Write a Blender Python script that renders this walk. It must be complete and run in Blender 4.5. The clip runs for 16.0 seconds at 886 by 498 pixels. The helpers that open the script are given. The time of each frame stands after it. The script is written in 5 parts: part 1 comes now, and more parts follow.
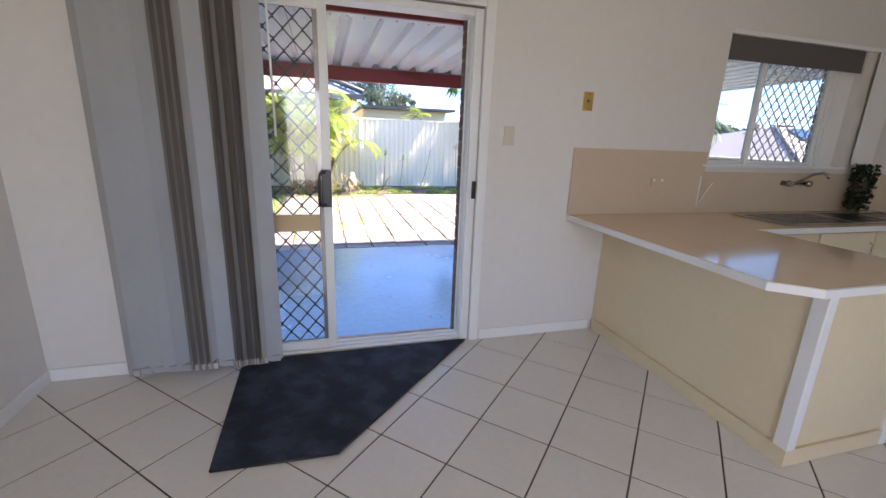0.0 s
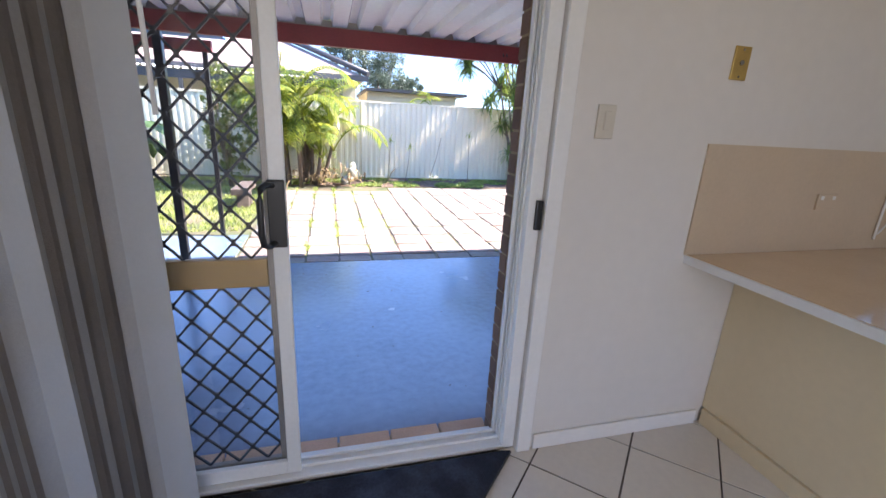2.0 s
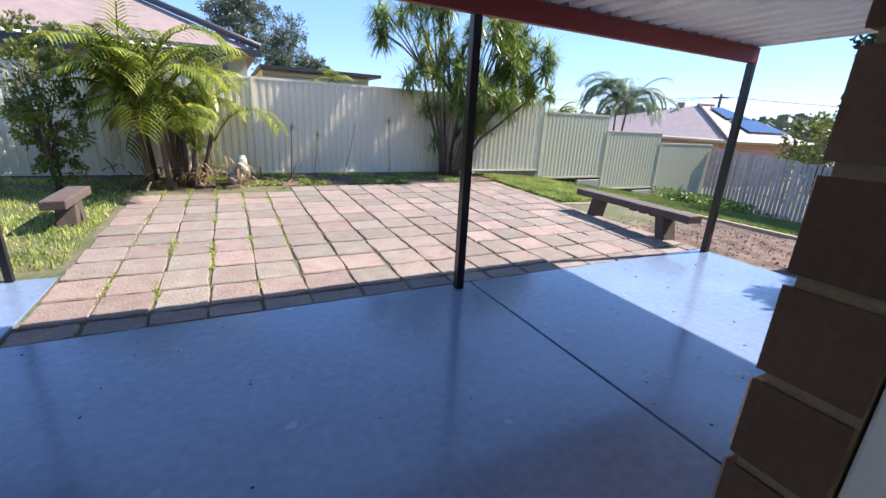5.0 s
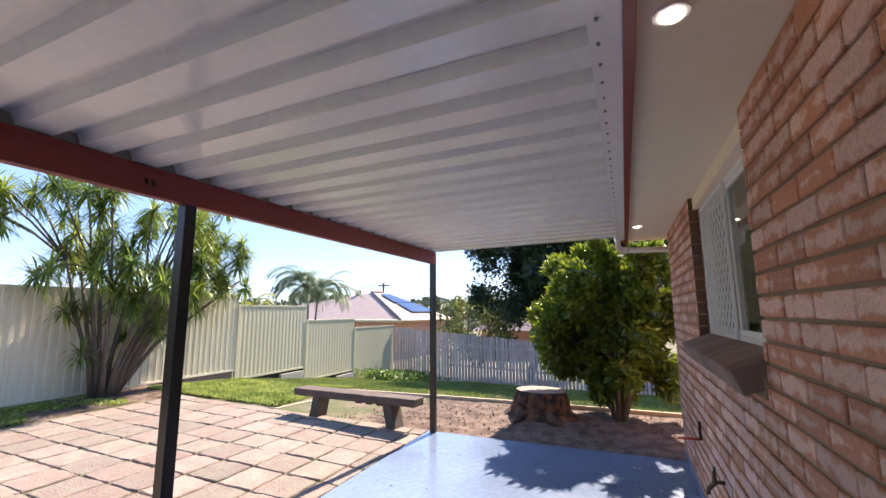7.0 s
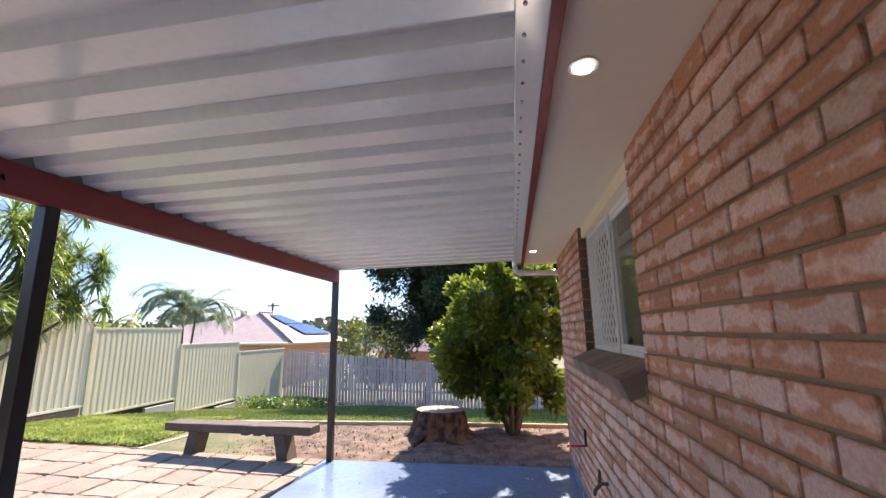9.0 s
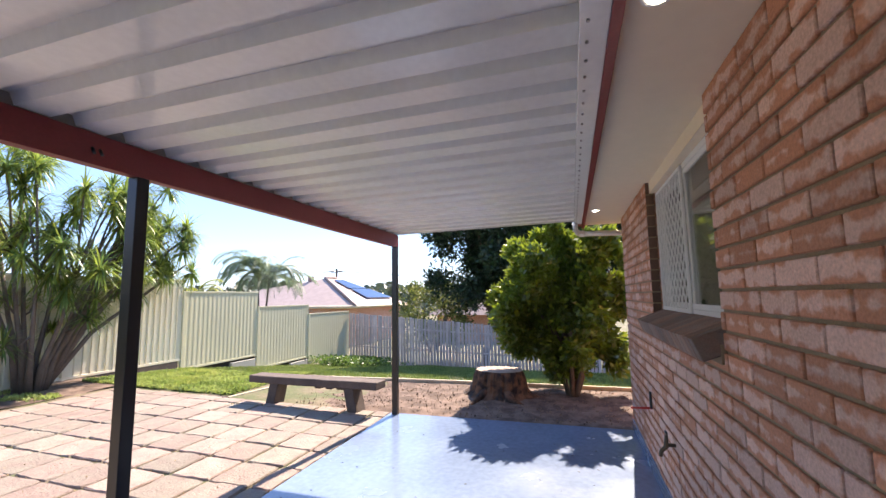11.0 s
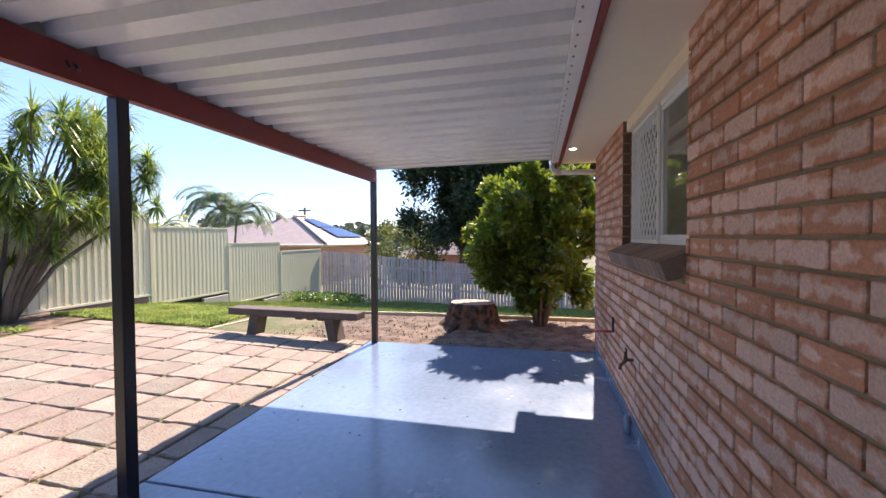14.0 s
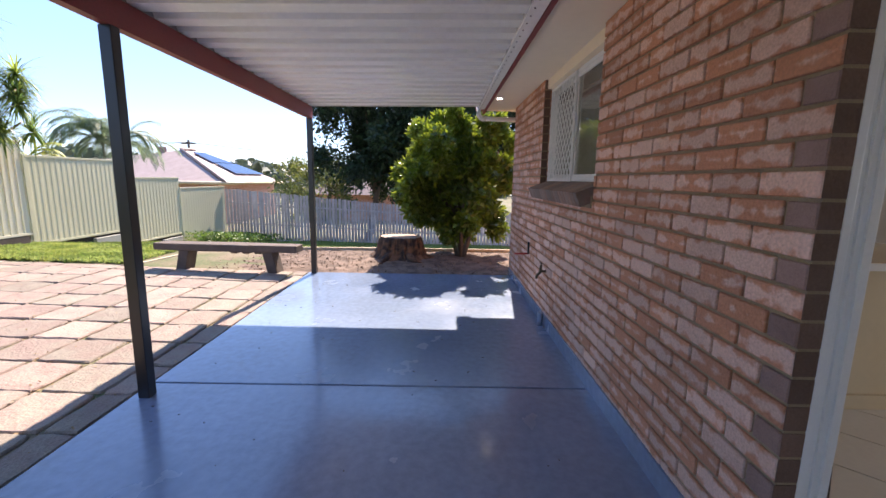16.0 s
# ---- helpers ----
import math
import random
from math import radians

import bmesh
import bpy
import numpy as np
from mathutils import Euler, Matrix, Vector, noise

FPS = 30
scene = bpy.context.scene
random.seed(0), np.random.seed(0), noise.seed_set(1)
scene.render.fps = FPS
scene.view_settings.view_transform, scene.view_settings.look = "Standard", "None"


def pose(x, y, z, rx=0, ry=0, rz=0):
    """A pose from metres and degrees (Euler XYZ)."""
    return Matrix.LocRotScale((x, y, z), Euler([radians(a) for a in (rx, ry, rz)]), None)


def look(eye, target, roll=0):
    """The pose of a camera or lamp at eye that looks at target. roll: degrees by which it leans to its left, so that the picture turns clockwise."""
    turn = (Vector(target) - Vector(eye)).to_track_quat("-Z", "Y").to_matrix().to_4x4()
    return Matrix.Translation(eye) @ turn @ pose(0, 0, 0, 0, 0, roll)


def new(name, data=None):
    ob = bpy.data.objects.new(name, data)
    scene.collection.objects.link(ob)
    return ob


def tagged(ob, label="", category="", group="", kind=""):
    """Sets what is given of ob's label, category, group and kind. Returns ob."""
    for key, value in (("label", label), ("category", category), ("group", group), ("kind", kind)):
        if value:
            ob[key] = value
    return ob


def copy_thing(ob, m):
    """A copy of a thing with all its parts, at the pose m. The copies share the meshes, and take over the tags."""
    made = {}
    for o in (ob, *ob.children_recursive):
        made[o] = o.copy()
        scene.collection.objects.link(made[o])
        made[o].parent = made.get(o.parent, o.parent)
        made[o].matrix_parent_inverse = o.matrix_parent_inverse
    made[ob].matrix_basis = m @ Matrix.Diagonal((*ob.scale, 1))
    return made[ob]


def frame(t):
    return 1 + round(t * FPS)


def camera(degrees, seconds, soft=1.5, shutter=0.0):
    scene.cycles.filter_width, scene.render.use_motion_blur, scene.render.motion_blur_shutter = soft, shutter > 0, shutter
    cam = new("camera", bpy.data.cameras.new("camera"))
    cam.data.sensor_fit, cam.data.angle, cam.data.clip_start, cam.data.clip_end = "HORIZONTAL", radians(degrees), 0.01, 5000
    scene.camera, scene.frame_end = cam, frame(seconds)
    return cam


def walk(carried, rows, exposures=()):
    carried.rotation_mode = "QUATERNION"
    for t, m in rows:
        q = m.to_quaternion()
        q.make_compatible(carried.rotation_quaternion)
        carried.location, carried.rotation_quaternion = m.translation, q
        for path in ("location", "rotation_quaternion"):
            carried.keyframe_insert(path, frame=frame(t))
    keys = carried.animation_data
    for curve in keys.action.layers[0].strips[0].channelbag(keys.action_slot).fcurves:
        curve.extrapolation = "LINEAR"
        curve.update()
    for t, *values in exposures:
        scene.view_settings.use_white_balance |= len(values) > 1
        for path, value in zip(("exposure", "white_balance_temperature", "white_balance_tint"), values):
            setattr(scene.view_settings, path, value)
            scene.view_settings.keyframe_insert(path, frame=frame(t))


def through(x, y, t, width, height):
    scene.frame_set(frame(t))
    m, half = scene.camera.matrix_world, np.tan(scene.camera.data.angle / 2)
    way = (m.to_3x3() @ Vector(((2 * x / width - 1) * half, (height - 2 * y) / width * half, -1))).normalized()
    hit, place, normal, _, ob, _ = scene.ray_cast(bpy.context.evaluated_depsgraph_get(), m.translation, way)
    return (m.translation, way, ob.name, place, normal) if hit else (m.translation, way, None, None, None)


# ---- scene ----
cam = camera(93.3, 16.0)
PATH = [
    (0, (-0.974, -2.542, 1.375), (-0.437, -0.685, 0.861), 2.1),
    (0.5, (-0.947, -2.245, 1.388), (-0.38, -0.397, 0.871), 1.8),
    (1, (-0.879, -1.975, 1.372), (-0.373, -0.109, 0.86), 2.3),
    (1.5, (-0.813, -1.696, 1.368), (-0.346, 0.173, 0.831), 2.6),
    (2, (-0.794, -1.373, 1.362), (-0.278, 0.473, 0.793), 3.0),
    (2.5, (-0.754, -1.111, 1.346), (-0.233, 0.729, 0.76), 3.6),
    (3, (-0.686, -0.805, 1.353), (-0.227, 1.059, 0.793), 3.6),
    (3.2, (-0.687, -0.701, 1.351), (-0.219, 1.163, 0.799), 3.6),
    (5.3, (-0.455, 0.222, 1.258), (0.606, 1.81, 0.664), 2.4),
    (5.5, (-0.47, 0.345, 1.213), (0.75, 1.839, 0.685), 1.4),
    (6, (-0.497, 0.518, 1.308), (1.067, 1.744, 1.087), 0.8),
    (6.5, (-0.454, 0.566, 1.359), (1.288, 1.541, 1.489), 0.7),
    (7, (-0.394, 0.666, 1.385), (1.423, 1.449, 1.678), -0.3),
    (7.5, (-0.436, 0.766, 1.399), (1.453, 1.332, 1.729), -1.1),
    (8, (-0.442, 0.784, 1.394), (1.489, 1.149, 1.765), -1.1),
    (8.2, (-0.439, 0.761, 1.39), (1.499, 1.066, 1.781), -1.0),
    (10.3, (-0.424, 0.755, 1.359), (1.507, 1.182, 1.65), -0.6),
    (10.5, (-0.42, 0.758, 1.357), (1.505, 1.232, 1.626), -0.7),
    (11, (-0.422, 0.774, 1.345), (1.478, 1.354, 1.57), -0.9),
    (11.5, (-0.428, 0.774, 1.34), (1.447, 1.442, 1.537), -0.9),
    (12, (-0.436, 0.796, 1.334), (1.421, 1.52, 1.505), -0.7),
    (12.5, (-0.433, 0.799, 1.329), (1.42, 1.539, 1.464), -0.6),
    (13, (-0.442, 0.793, 1.314), (1.431, 1.488, 1.397), -0.6),
    (13.5, (-0.468, 0.819, 1.293), (1.442, 1.412, 1.308), -0.5),
    (14, (-0.55, 0.853, 1.275), (1.398, 1.3, 1.218), -0.3),
    (14.5, (-0.7, 0.874, 1.26), (1.275, 1.161, 1.132), 0.0),
    (15, (-0.872, 0.98, 1.257), (1.113, 1.125, 1.063), 0.2),
    (15.5, (-1.037, 1.11, 1.24), (0.946, 1.157, 0.98), 0.7),
    (15.6, (-1.063, 1.128, 1.243), (0.917, 1.159, 0.964), 0.7),
    (16, (-1.19, 1.184, 1.226), (0.783, 1.173, 0.897), 1.0),
]
walk(cam, [(t, look(eye, target, roll)) for t, eye, target, roll in PATH], [(0, 3.05, 6500, 16), (2.0, 2.9, 6450, 17), (3.2, 2.45, 6350, 17), (5.3, 1.68, 6600, 15), (6.3, 1.75, 7100, 18), (7, 1.98, 7500, 19), (8, 2.18, 7500, 19), (10.5, 2.18, 7500, 19), (12.5, 1.95, 7500, 19), (16, 2.05, 7400, 20)])

# ---- world, sun, lights ----
SUN = Vector((2.3, -0.3, 2.37)).normalized()
world = bpy.data.worlds.new("sky")
scene.world = world
world.use_nodes = True
wn = world.node_tree.nodes
sky = wn.new("ShaderNodeTexSky")
sky.sky_type = "NISHITA"
sky.sun_disc = False
sky.sun_elevation = radians(45.6)
sky.sun_rotation = radians(97.4)
sky.air_density, sky.dust_density, sky.ozone_density = 1.0, 0.0, 5.0
clear = wn.new("ShaderNodeMix")
clear.data_type = "RGBA"
clear.inputs["Factor"].default_value = 0.65
clear.inputs["B"].default_value = (0.65, 1.40, 3.2, 1)
world.node_tree.links.new(sky.outputs[0], clear.inputs["A"])
world.node_tree.links.new(clear.outputs["Result"], wn["Background"].inputs[0])
wn["Background"].inputs[1].default_value = 0.115
sun = new("sun", bpy.data.lights.new("sun", "SUN"))
sun.data.energy, sun.data.angle, sun.data.color = 3.45, radians(0.53), (1.0, 0.95, 0.87)
sun.matrix_world = look(SUN * 50, (0, 0, 0))

# ---- materials ----
def material(name, base=(0.5, 0.5, 0.5), rough=0.5, metal=0.0, var=0.0, scale=4.0, bump=0.0, bscale=60.0, spec=0.5, each=0.0, coat=0.0, tint=None, island=0.0):
    """A surface with its base colour varied by large stains and fine grain, a bump, and a shade that differs from piece to piece."""
    m = bpy.data.materials.new(name)
    m.use_nodes = True
    nt = m.node_tree
    N, L = nt.nodes, nt.links
    b = N["Principled BSDF"]
    b.inputs["Roughness"].default_value = rough
    b.inputs["Metallic"].default_value = metal
    b.inputs["Specular IOR Level"].default_value = spec
    b.inputs["Coat Weight"].default_value = coat
    b.inputs["Base Color"].default_value = (*base, 1)
    co = N.new("ShaderNodeTexCoord")
    out = None
    if var or each or island:
        n1 = N.new("ShaderNodeTexNoise"); n1.inputs["Scale"].default_value = scale; n1.inputs["Detail"].default_value = 6
        n2 = N.new("ShaderNodeTexNoise"); n2.inputs["Scale"].default_value = scale * 14; n2.inputs["Detail"].default_value = 3
        g = N.new("ShaderNodeNewGeometry")
        L.new(g.outputs["Position"], n1.inputs["Vector"]); L.new(g.outputs["Position"], n2.inputs["Vector"])
        add = N.new("ShaderNodeMath"); add.operation = "ADD"
        L.new(n1.outputs[0], add.inputs[0]); L.new(n2.outputs[0], add.inputs[1])
        r = N.new("ShaderNodeMapRange")
        r.inputs[1].default_value, r.inputs[2].default_value = 0.65, 1.35
        r.inputs[3].default_value, r.inputs[4].default_value = 1 - var, 1 + var
        L.new(add.outputs[0], r.inputs[0])
        fac = r.outputs[0]
        if each or island:
            src = N.new("ShaderNodeObjectInfo").outputs["Random"] if each else g.outputs["Random Per Island"]
            k = each or island
            r2 = N.new("ShaderNodeMapRange"); r2.inputs[3].default_value, r2.inputs[4].default_value = 1 - k, 1 + k
            L.new(src, r2.inputs[0])
            mu = N.new("ShaderNodeMath"); mu.operation = "MULTIPLY"
            L.new(fac, mu.inputs[0]); L.new(r2.outputs[0], mu.inputs[1]); fac = mu.outputs[0]
        if tint:
            mx = N.new("ShaderNodeMix"); mx.data_type = "RGBA"
            mx.inputs["A"].default_value = (*base, 1); mx.inputs["B"].default_value = (*tint, 1)
            cr = N.new("ShaderNodeMapRange"); cr.inputs[1].default_value, cr.inputs[2].default_value = 0.42, 0.58
            if each or island:
                n3 = N.new("ShaderNodeMath"); n3.operation = "FRACT"; m5 = N.new("ShaderNodeMath"); m5.operation = "MULTIPLY"; m5.inputs[1].default_value = 7.3
                L.new(src, m5.inputs[0]); L.new(m5.outputs[0], n3.inputs[0])
                av = N.new("ShaderNodeMath"); av.operation = "ADD"; hv = N.new("ShaderNodeMath"); hv.operation = "MULTIPLY"; hv.inputs[1].default_value = 0.3
                L.new(n3.outputs[0], hv.inputs[0]); L.new(hv.outputs[0], av.inputs[0]); L.new(n1.outputs[0], av.inputs[1])
                cr.inputs[1].default_value, cr.inputs[2].default_value = 0.52, 0.78
                L.new(av.outputs[0], cr.inputs[0])
            else:
                L.new(n1.outputs[0], cr.inputs[0])
            L.new(cr.outputs[0], mx.inputs["Factor"])
            colour = mx.outputs["Result"]
        else:
            rgb = N.new("ShaderNodeRGB"); rgb.outputs[0].default_value = (*base, 1); colour = rgb.outputs[0]
        vm = N.new("ShaderNodeVectorMath"); vm.operation = "SCALE"
        L.new(colour, vm.inputs[0]); L.new(fac, vm.inputs["Scale"])
        L.new(vm.outputs[0], b.inputs["Base Color"])
    if bump:
        n4 = N.new("ShaderNodeTexNoise"); n4.inputs["Scale"].default_value = bscale; n4.inputs["Detail"].default_value = 5
        g2 = N.new("ShaderNodeNewGeometry"); L.new(g2.outputs["Position"], n4.inputs["Vector"])
        bp = N.new("ShaderNodeBump"); bp.inputs["Strength"].default_value = bump; bp.inputs["Distance"].default_value = 0.01
        L.new(n4.outputs[0], bp.inputs["Height"]); L.new(bp.outputs[0], b.inputs["Normal"])
    return m


def leafy(name, base, tint, through=0.35, rough=0.45, back=None):
    m = material(name, base, rough, var=0.25, scale=2.0, island=0.35, tint=tint)
    b = m.node_tree.nodes["Principled BSDF"]
    tr = m.node_tree.nodes.new("ShaderNodeBsdfTranslucent")
    mix = m.node_tree.nodes.new("ShaderNodeMixShader")
    mix.inputs[0].default_value = through
    L = m.node_tree.links
    if back:
        tr.inputs[0].default_value = (*back, 1)
    else:
        L.new(b.inputs["Base Color"].links[0].from_socket, tr.inputs[0])
    L.new(b.outputs[0], mix.inputs[1]); L.new(tr.outputs[0], mix.inputs[2])
    L.new(mix.outputs[0], m.node_tree.nodes["Material Output"].inputs[0])
    return m


def glassy(name, tint=(1, 1, 1), reflect=0.08):
    m = bpy.data.materials.new(name); m.use_nodes = True
    N, L = m.node_tree.nodes, m.node_tree.links
    t = N.new("ShaderNodeBsdfTransparent"); t.inputs[0].default_value = (*tint, 1)
    gl = N.new("ShaderNodeBsdfGlossy"); gl.inputs["Roughness"].default_value = 0.02
    lw = N.new("ShaderNodeLayerWeight"); lw.inputs[0].default_value = 0.5
    pw = N.new("ShaderNodeMath"); pw.operation = "POWER"; pw.inputs[1].default_value = 2.6
    fr = N.new("ShaderNodeMapRange"); fr.inputs[3].default_value, fr.inputs[4].default_value = 0.04, 0.55
    L.new(lw.outputs["Facing"], pw.inputs[0]); L.new(pw.outputs[0], fr.inputs[0])
    mix = N.new("ShaderNodeMixShader")
    L.new(fr.outputs[0], mix.inputs[0]); L.new(t.outputs[0], mix.inputs[1]); L.new(gl.outputs[0], mix.inputs[2])
    L.new(mix.outputs[0], N["Material Output"].inputs[0])
    return m


def lamp_mat(name, colour, power):
    m = bpy.data.materials.new(name); m.use_nodes = True
    b = m.node_tree.nodes["Principled BSDF"]
    b.inputs["Emission Color"].default_value = (*colour, 1)
    b.inputs["Emission Strength"].default_value = power
    return m


M_PLASTER = material("wall_paint", (0.70, 0.665, 0.62), 0.65, var=0.03, scale=1.2, bump=0.03, bscale=160)
M_CEIL = material("ceiling_paint", (0.80, 0.78, 0.74), 0.75, var=0.02, scale=1.0)
M_WHITE = material("white_gloss_paint", (0.80, 0.79, 0.77), 0.35, var=0.03, scale=3.0)
M_ALU = material("white_powdercoat", (0.79, 0.79, 0.77), 0.32, var=0.04, scale=5.0)
M_GREYALU = material("grey_aluminium", (0.30, 0.28, 0.26), 0.4, metal=0.3, var=0.05)
M_BLACK = material("black_plastic", (0.015, 0.015, 0.017), 0.35)
M_MESH = material("grille_dark", (0.03, 0.035, 0.045), 0.5)
M_MESHW = material("grille_white", (0.75, 0.75, 0.73), 0.45)
M_TILE = material("floor_tile_glaze", (0.70, 0.65, 0.58), 0.28, var=0.05, scale=2.5, each=0.03, bump=0.02, bscale=30)
M_GROUT = material("grout", (0.11, 0.09, 0.075), 0.9, var=0.2, scale=8.0)
M_RUG = material("rug_pile", (0.016, 0.019, 0.034), 0.95, var=0.55, scale=7.0, bump=0.9, bscale=350, tint=(0.035, 0.04, 0.062))
M_SLAT = material("blind_fabric", (0.66, 0.66, 0.66), 0.8, var=0.05, scale=6.0, bump=0.15, bscale=220)
for _m in (M_SLAT,):
    _n, _l = _m.node_tree.nodes, _m.node_tree.links
    _tr = _n.new("ShaderNodeBsdfTranslucent"); _tr.inputs[0].default_value = (0.55, 0.57, 0.60, 1)
    _mx = _n.new("ShaderNodeMixShader"); _mx.inputs[0].default_value = 0.5
    _l.new(_n["Principled BSDF"].outputs[0], _mx.inputs[1]); _l.new(_tr.outputs[0], _mx.inputs[2]); _l.new(_mx.outputs[0], _n["Material Output"].inputs[0])
# two darker copies of the blind fabric, shade of edge-on slats painted in
M_SLATD = material("blind_fabric_shaded", (0.29, 0.25, 0.22), 0.85, var=0.08, scale=6.0, bump=0.15, bscale=220)
M_SLATM = material("blind_fabric_half_shaded", (0.50, 0.48, 0.46), 0.85, var=0.06, scale=6.0, bump=0.15, bscale=220)
M_TAN = material("tan_laminate", (0.76, 0.57, 0.39), 0.11, var=0.04, scale=6.0, spec=1.0)
M_CREAM = material("cream_laminate", (0.72, 0.60, 0.40), 0.45, var=0.03, scale=2.0)
M_SPLASH = material("splash_laminate", (0.58, 0.46, 0.33), 0.35, var=0.04, scale=5.0)
M_BRASS = material("brass", (0.62, 0.43, 0.14), 0.35, metal=0.7, var=0.15, scale=30)
M_STEEL = material("stainless_steel", (0.42, 0.41, 0.40), 0.25, metal=1.0, var=0.08, scale=10)
M_GOLD = material("bronze_rail", (0.42, 0.29, 0.13), 0.4, metal=0.3, var=0.06, scale=5)
M_ROLLER = material("roller_blind_fabric", (0.11, 0.10, 0.095), 0.8, var=0.05)
M_GLASS = glassy("window_glass")
M_GLASSK = glassy("tinted_window_glass", (0.80, 0.83, 0.84))
def brick_material(name, each):
    """Fired brick: a worn pinkish middle with a ragged red-brown rim, each brick a little different."""
    m = material(name, (0.40, 0.17, 0.11), 0.8, bump=0.6, bscale=70)
    N, L = m.node_tree.nodes, m.node_tree.links
    b = N["Principled BSDF"]
    g = N.new("ShaderNodeNewGeometry")
    src = N.new("ShaderNodeObjectInfo").outputs["Random"] if each else g.outputs["Random Per Island"]

    def math_(op, a, c=None, clamp=False):
        n = N.new("ShaderNodeMath"); n.operation = op; n.use_clamp = clamp
        for k, v in enumerate((a, c)):
            if v is None:
                continue
            if isinstance(v, (int, float)):
                n.inputs[k].default_value = v
            else:
                L.new(v, n.inputs[k])
        return n.outputs[0]

    xyz = N.new("ShaderNodeSeparateXYZ"); L.new(g.outputs["Position"], xyz.inputs[0])
    fr = math_("FRACT", math_("DIVIDE", math_("ADD", xyz.outputs[2], 5 * 0.0823 - (1.194 - 16 * 0.0823)), 0.0823))
    dist = math_("MULTIPLY", math_("ABSOLUTE", math_("SUBTRACT", fr, 0.44)), 2.0)
    n1 = N.new("ShaderNodeTexNoise"); n1.inputs["Scale"].default_value = 16; n1.inputs["Detail"].default_value = 4
    n2 = N.new("ShaderNodeTexNoise"); n2.inputs["Scale"].default_value = 110; n2.inputs["Detail"].default_value = 3
    L.new(g.outputs["Position"], n1.inputs["Vector"]); L.new(g.outputs["Position"], n2.inputs["Vector"])
    v = math_("ADD", math_("ADD", dist, math_("MULTIPLY", math_("SUBTRACT", n1.outputs[0], 0.5), 2.6)), math_("MULTIPLY", math_("SUBTRACT", src, 0.5), 0.9))
    r = N.new("ShaderNodeMapRange"); r.inputs[1].default_value, r.inputs[2].default_value = 0.25, 0.62
    L.new(v, r.inputs[0])
    mx = N.new("ShaderNodeMix"); mx.data_type = "RGBA"
    mx.inputs["A"].default_value = (0.64, 0.42, 0.34, 1); mx.inputs["B"].default_value = (0.50, 0.225, 0.13, 1)
    L.new(r.outputs[0], mx.inputs["Factor"])
    k = math_("MULTIPLY", math_("ADD", math_("MULTIPLY", n2.outputs[0], 0.7), 0.66), math_("ADD", math_("MULTIPLY", math_("FRACT", math_("MULTIPLY", src, 5.7)), 0.35), 0.82))
    vm = N.new("ShaderNodeVectorMath"); vm.operation = "SCALE"
    L.new(mx.outputs["Result"], vm.inputs[0]); L.new(k, vm.inputs["Scale"])
    L.new(vm.outputs[0], b.inputs["Base Color"])
    return m


M_BRICK = brick_material("clinker_brick", True)
M_BRICKI = brick_material("clinker_brick_far", False)
# brown brick with the shade of the reveals put into its colour
M_BRICKSHADE = material("shaded_reveal_brick", (0.15, 0.085, 0.06), 0.8, var=0.2, scale=9.0, bump=0.4, bscale=70, each=0.2)
M_BRICKH = material("taupe_brick", (0.27, 0.17, 0.145), 0.8, var=0.2, scale=12.0, bump=0.4, bscale=70, each=0.2)
M_MORTAR = material("mortar", (0.29, 0.22, 0.14), 0.95, var=0.15, scale=12.0, bump=0.5, bscale=150)
M_SOFFIT = material("soffit_paint", (0.88, 0.75, 0.56), 0.6, var=0.03, scale=1.0)
M_RED = material("red_painted_timber", (0.24, 0.032, 0.032), 0.45, var=0.14, scale=5.0, bump=0.1, bscale=40)
M_SHEET = material("painted_roof_sheet", (0.88, 0.88, 0.855), 0.14, var=0.05, scale=2.0)
M_PATIO = material("blue_paving_paint", (0.18, 0.24, 0.35), 0.20, var=0.18, scale=1.3, bump=0.07, bscale=5, spec=0.7, coat=0.35)
M_PATIO.node_tree.nodes["Principled BSDF"].inputs["Coat Roughness"].default_value = 0.12
_n = M_PATIO.node_tree.nodes
_t = _n.new("ShaderNodeTexNoise"); _t.inputs["Scale"].default_value = 2.2; _t.inputs["Detail"].default_value = 5
_r = _n.new("ShaderNodeMapRange"); _r.inputs[1].default_value, _r.inputs[2].default_value, _r.inputs[3].default_value, _r.inputs[4].default_value = 0.3, 0.75, 0.15, 0.30
_g = _n.new("ShaderNodeNewGeometry")
M_PATIO.node_tree.links.new(_g.outputs["Position"], _t.inputs["Vector"])
M_PATIO.node_tree.links.new(_t.outputs[0], _r.inputs[0])
M_PATIO.node_tree.links.new(_r.outputs[0], _n["Principled BSDF"].inputs["Roughness"])
M_POST = material("black_painted_steel", (0.012, 0.012, 0.014), 0.3)
M_FENCE = material("cream_steel_fence", (0.78, 0.71, 0.54), 0.45, var=0.05, scale=1.5)
M_PICKET = material("weathered_paling", (0.50, 0.41, 0.37), 0.85, var=0.25, scale=5.0, bump=0.4, bscale=60, each=0.15)
M_PAVER = material("clay_paver", (0.285, 0.205, 0.172), 0.85, var=0.34, scale=7.0, bump=1.0, bscale=45, each=0.16, tint=(0.225, 0.192, 0.155))
M_SAND = material("joint_sand", (0.17, 0.12, 0.08), 0.95, var=0.4, scale=10.0, bump=0.6, bscale=90, tint=(0.09, 0.085, 0.035))
M_SOIL = material("bed_soil", (0.105, 0.066, 0.047), 0.95, var=0.5, scale=6.0, bump=1.0, bscale=38, tint=(0.15, 0.10, 0.075))
M_WOODG = material("grey_sleeper_wood", (0.105, 0.078, 0.065), 0.85, var=0.35, scale=6.0, bump=0.6, bscale=45)
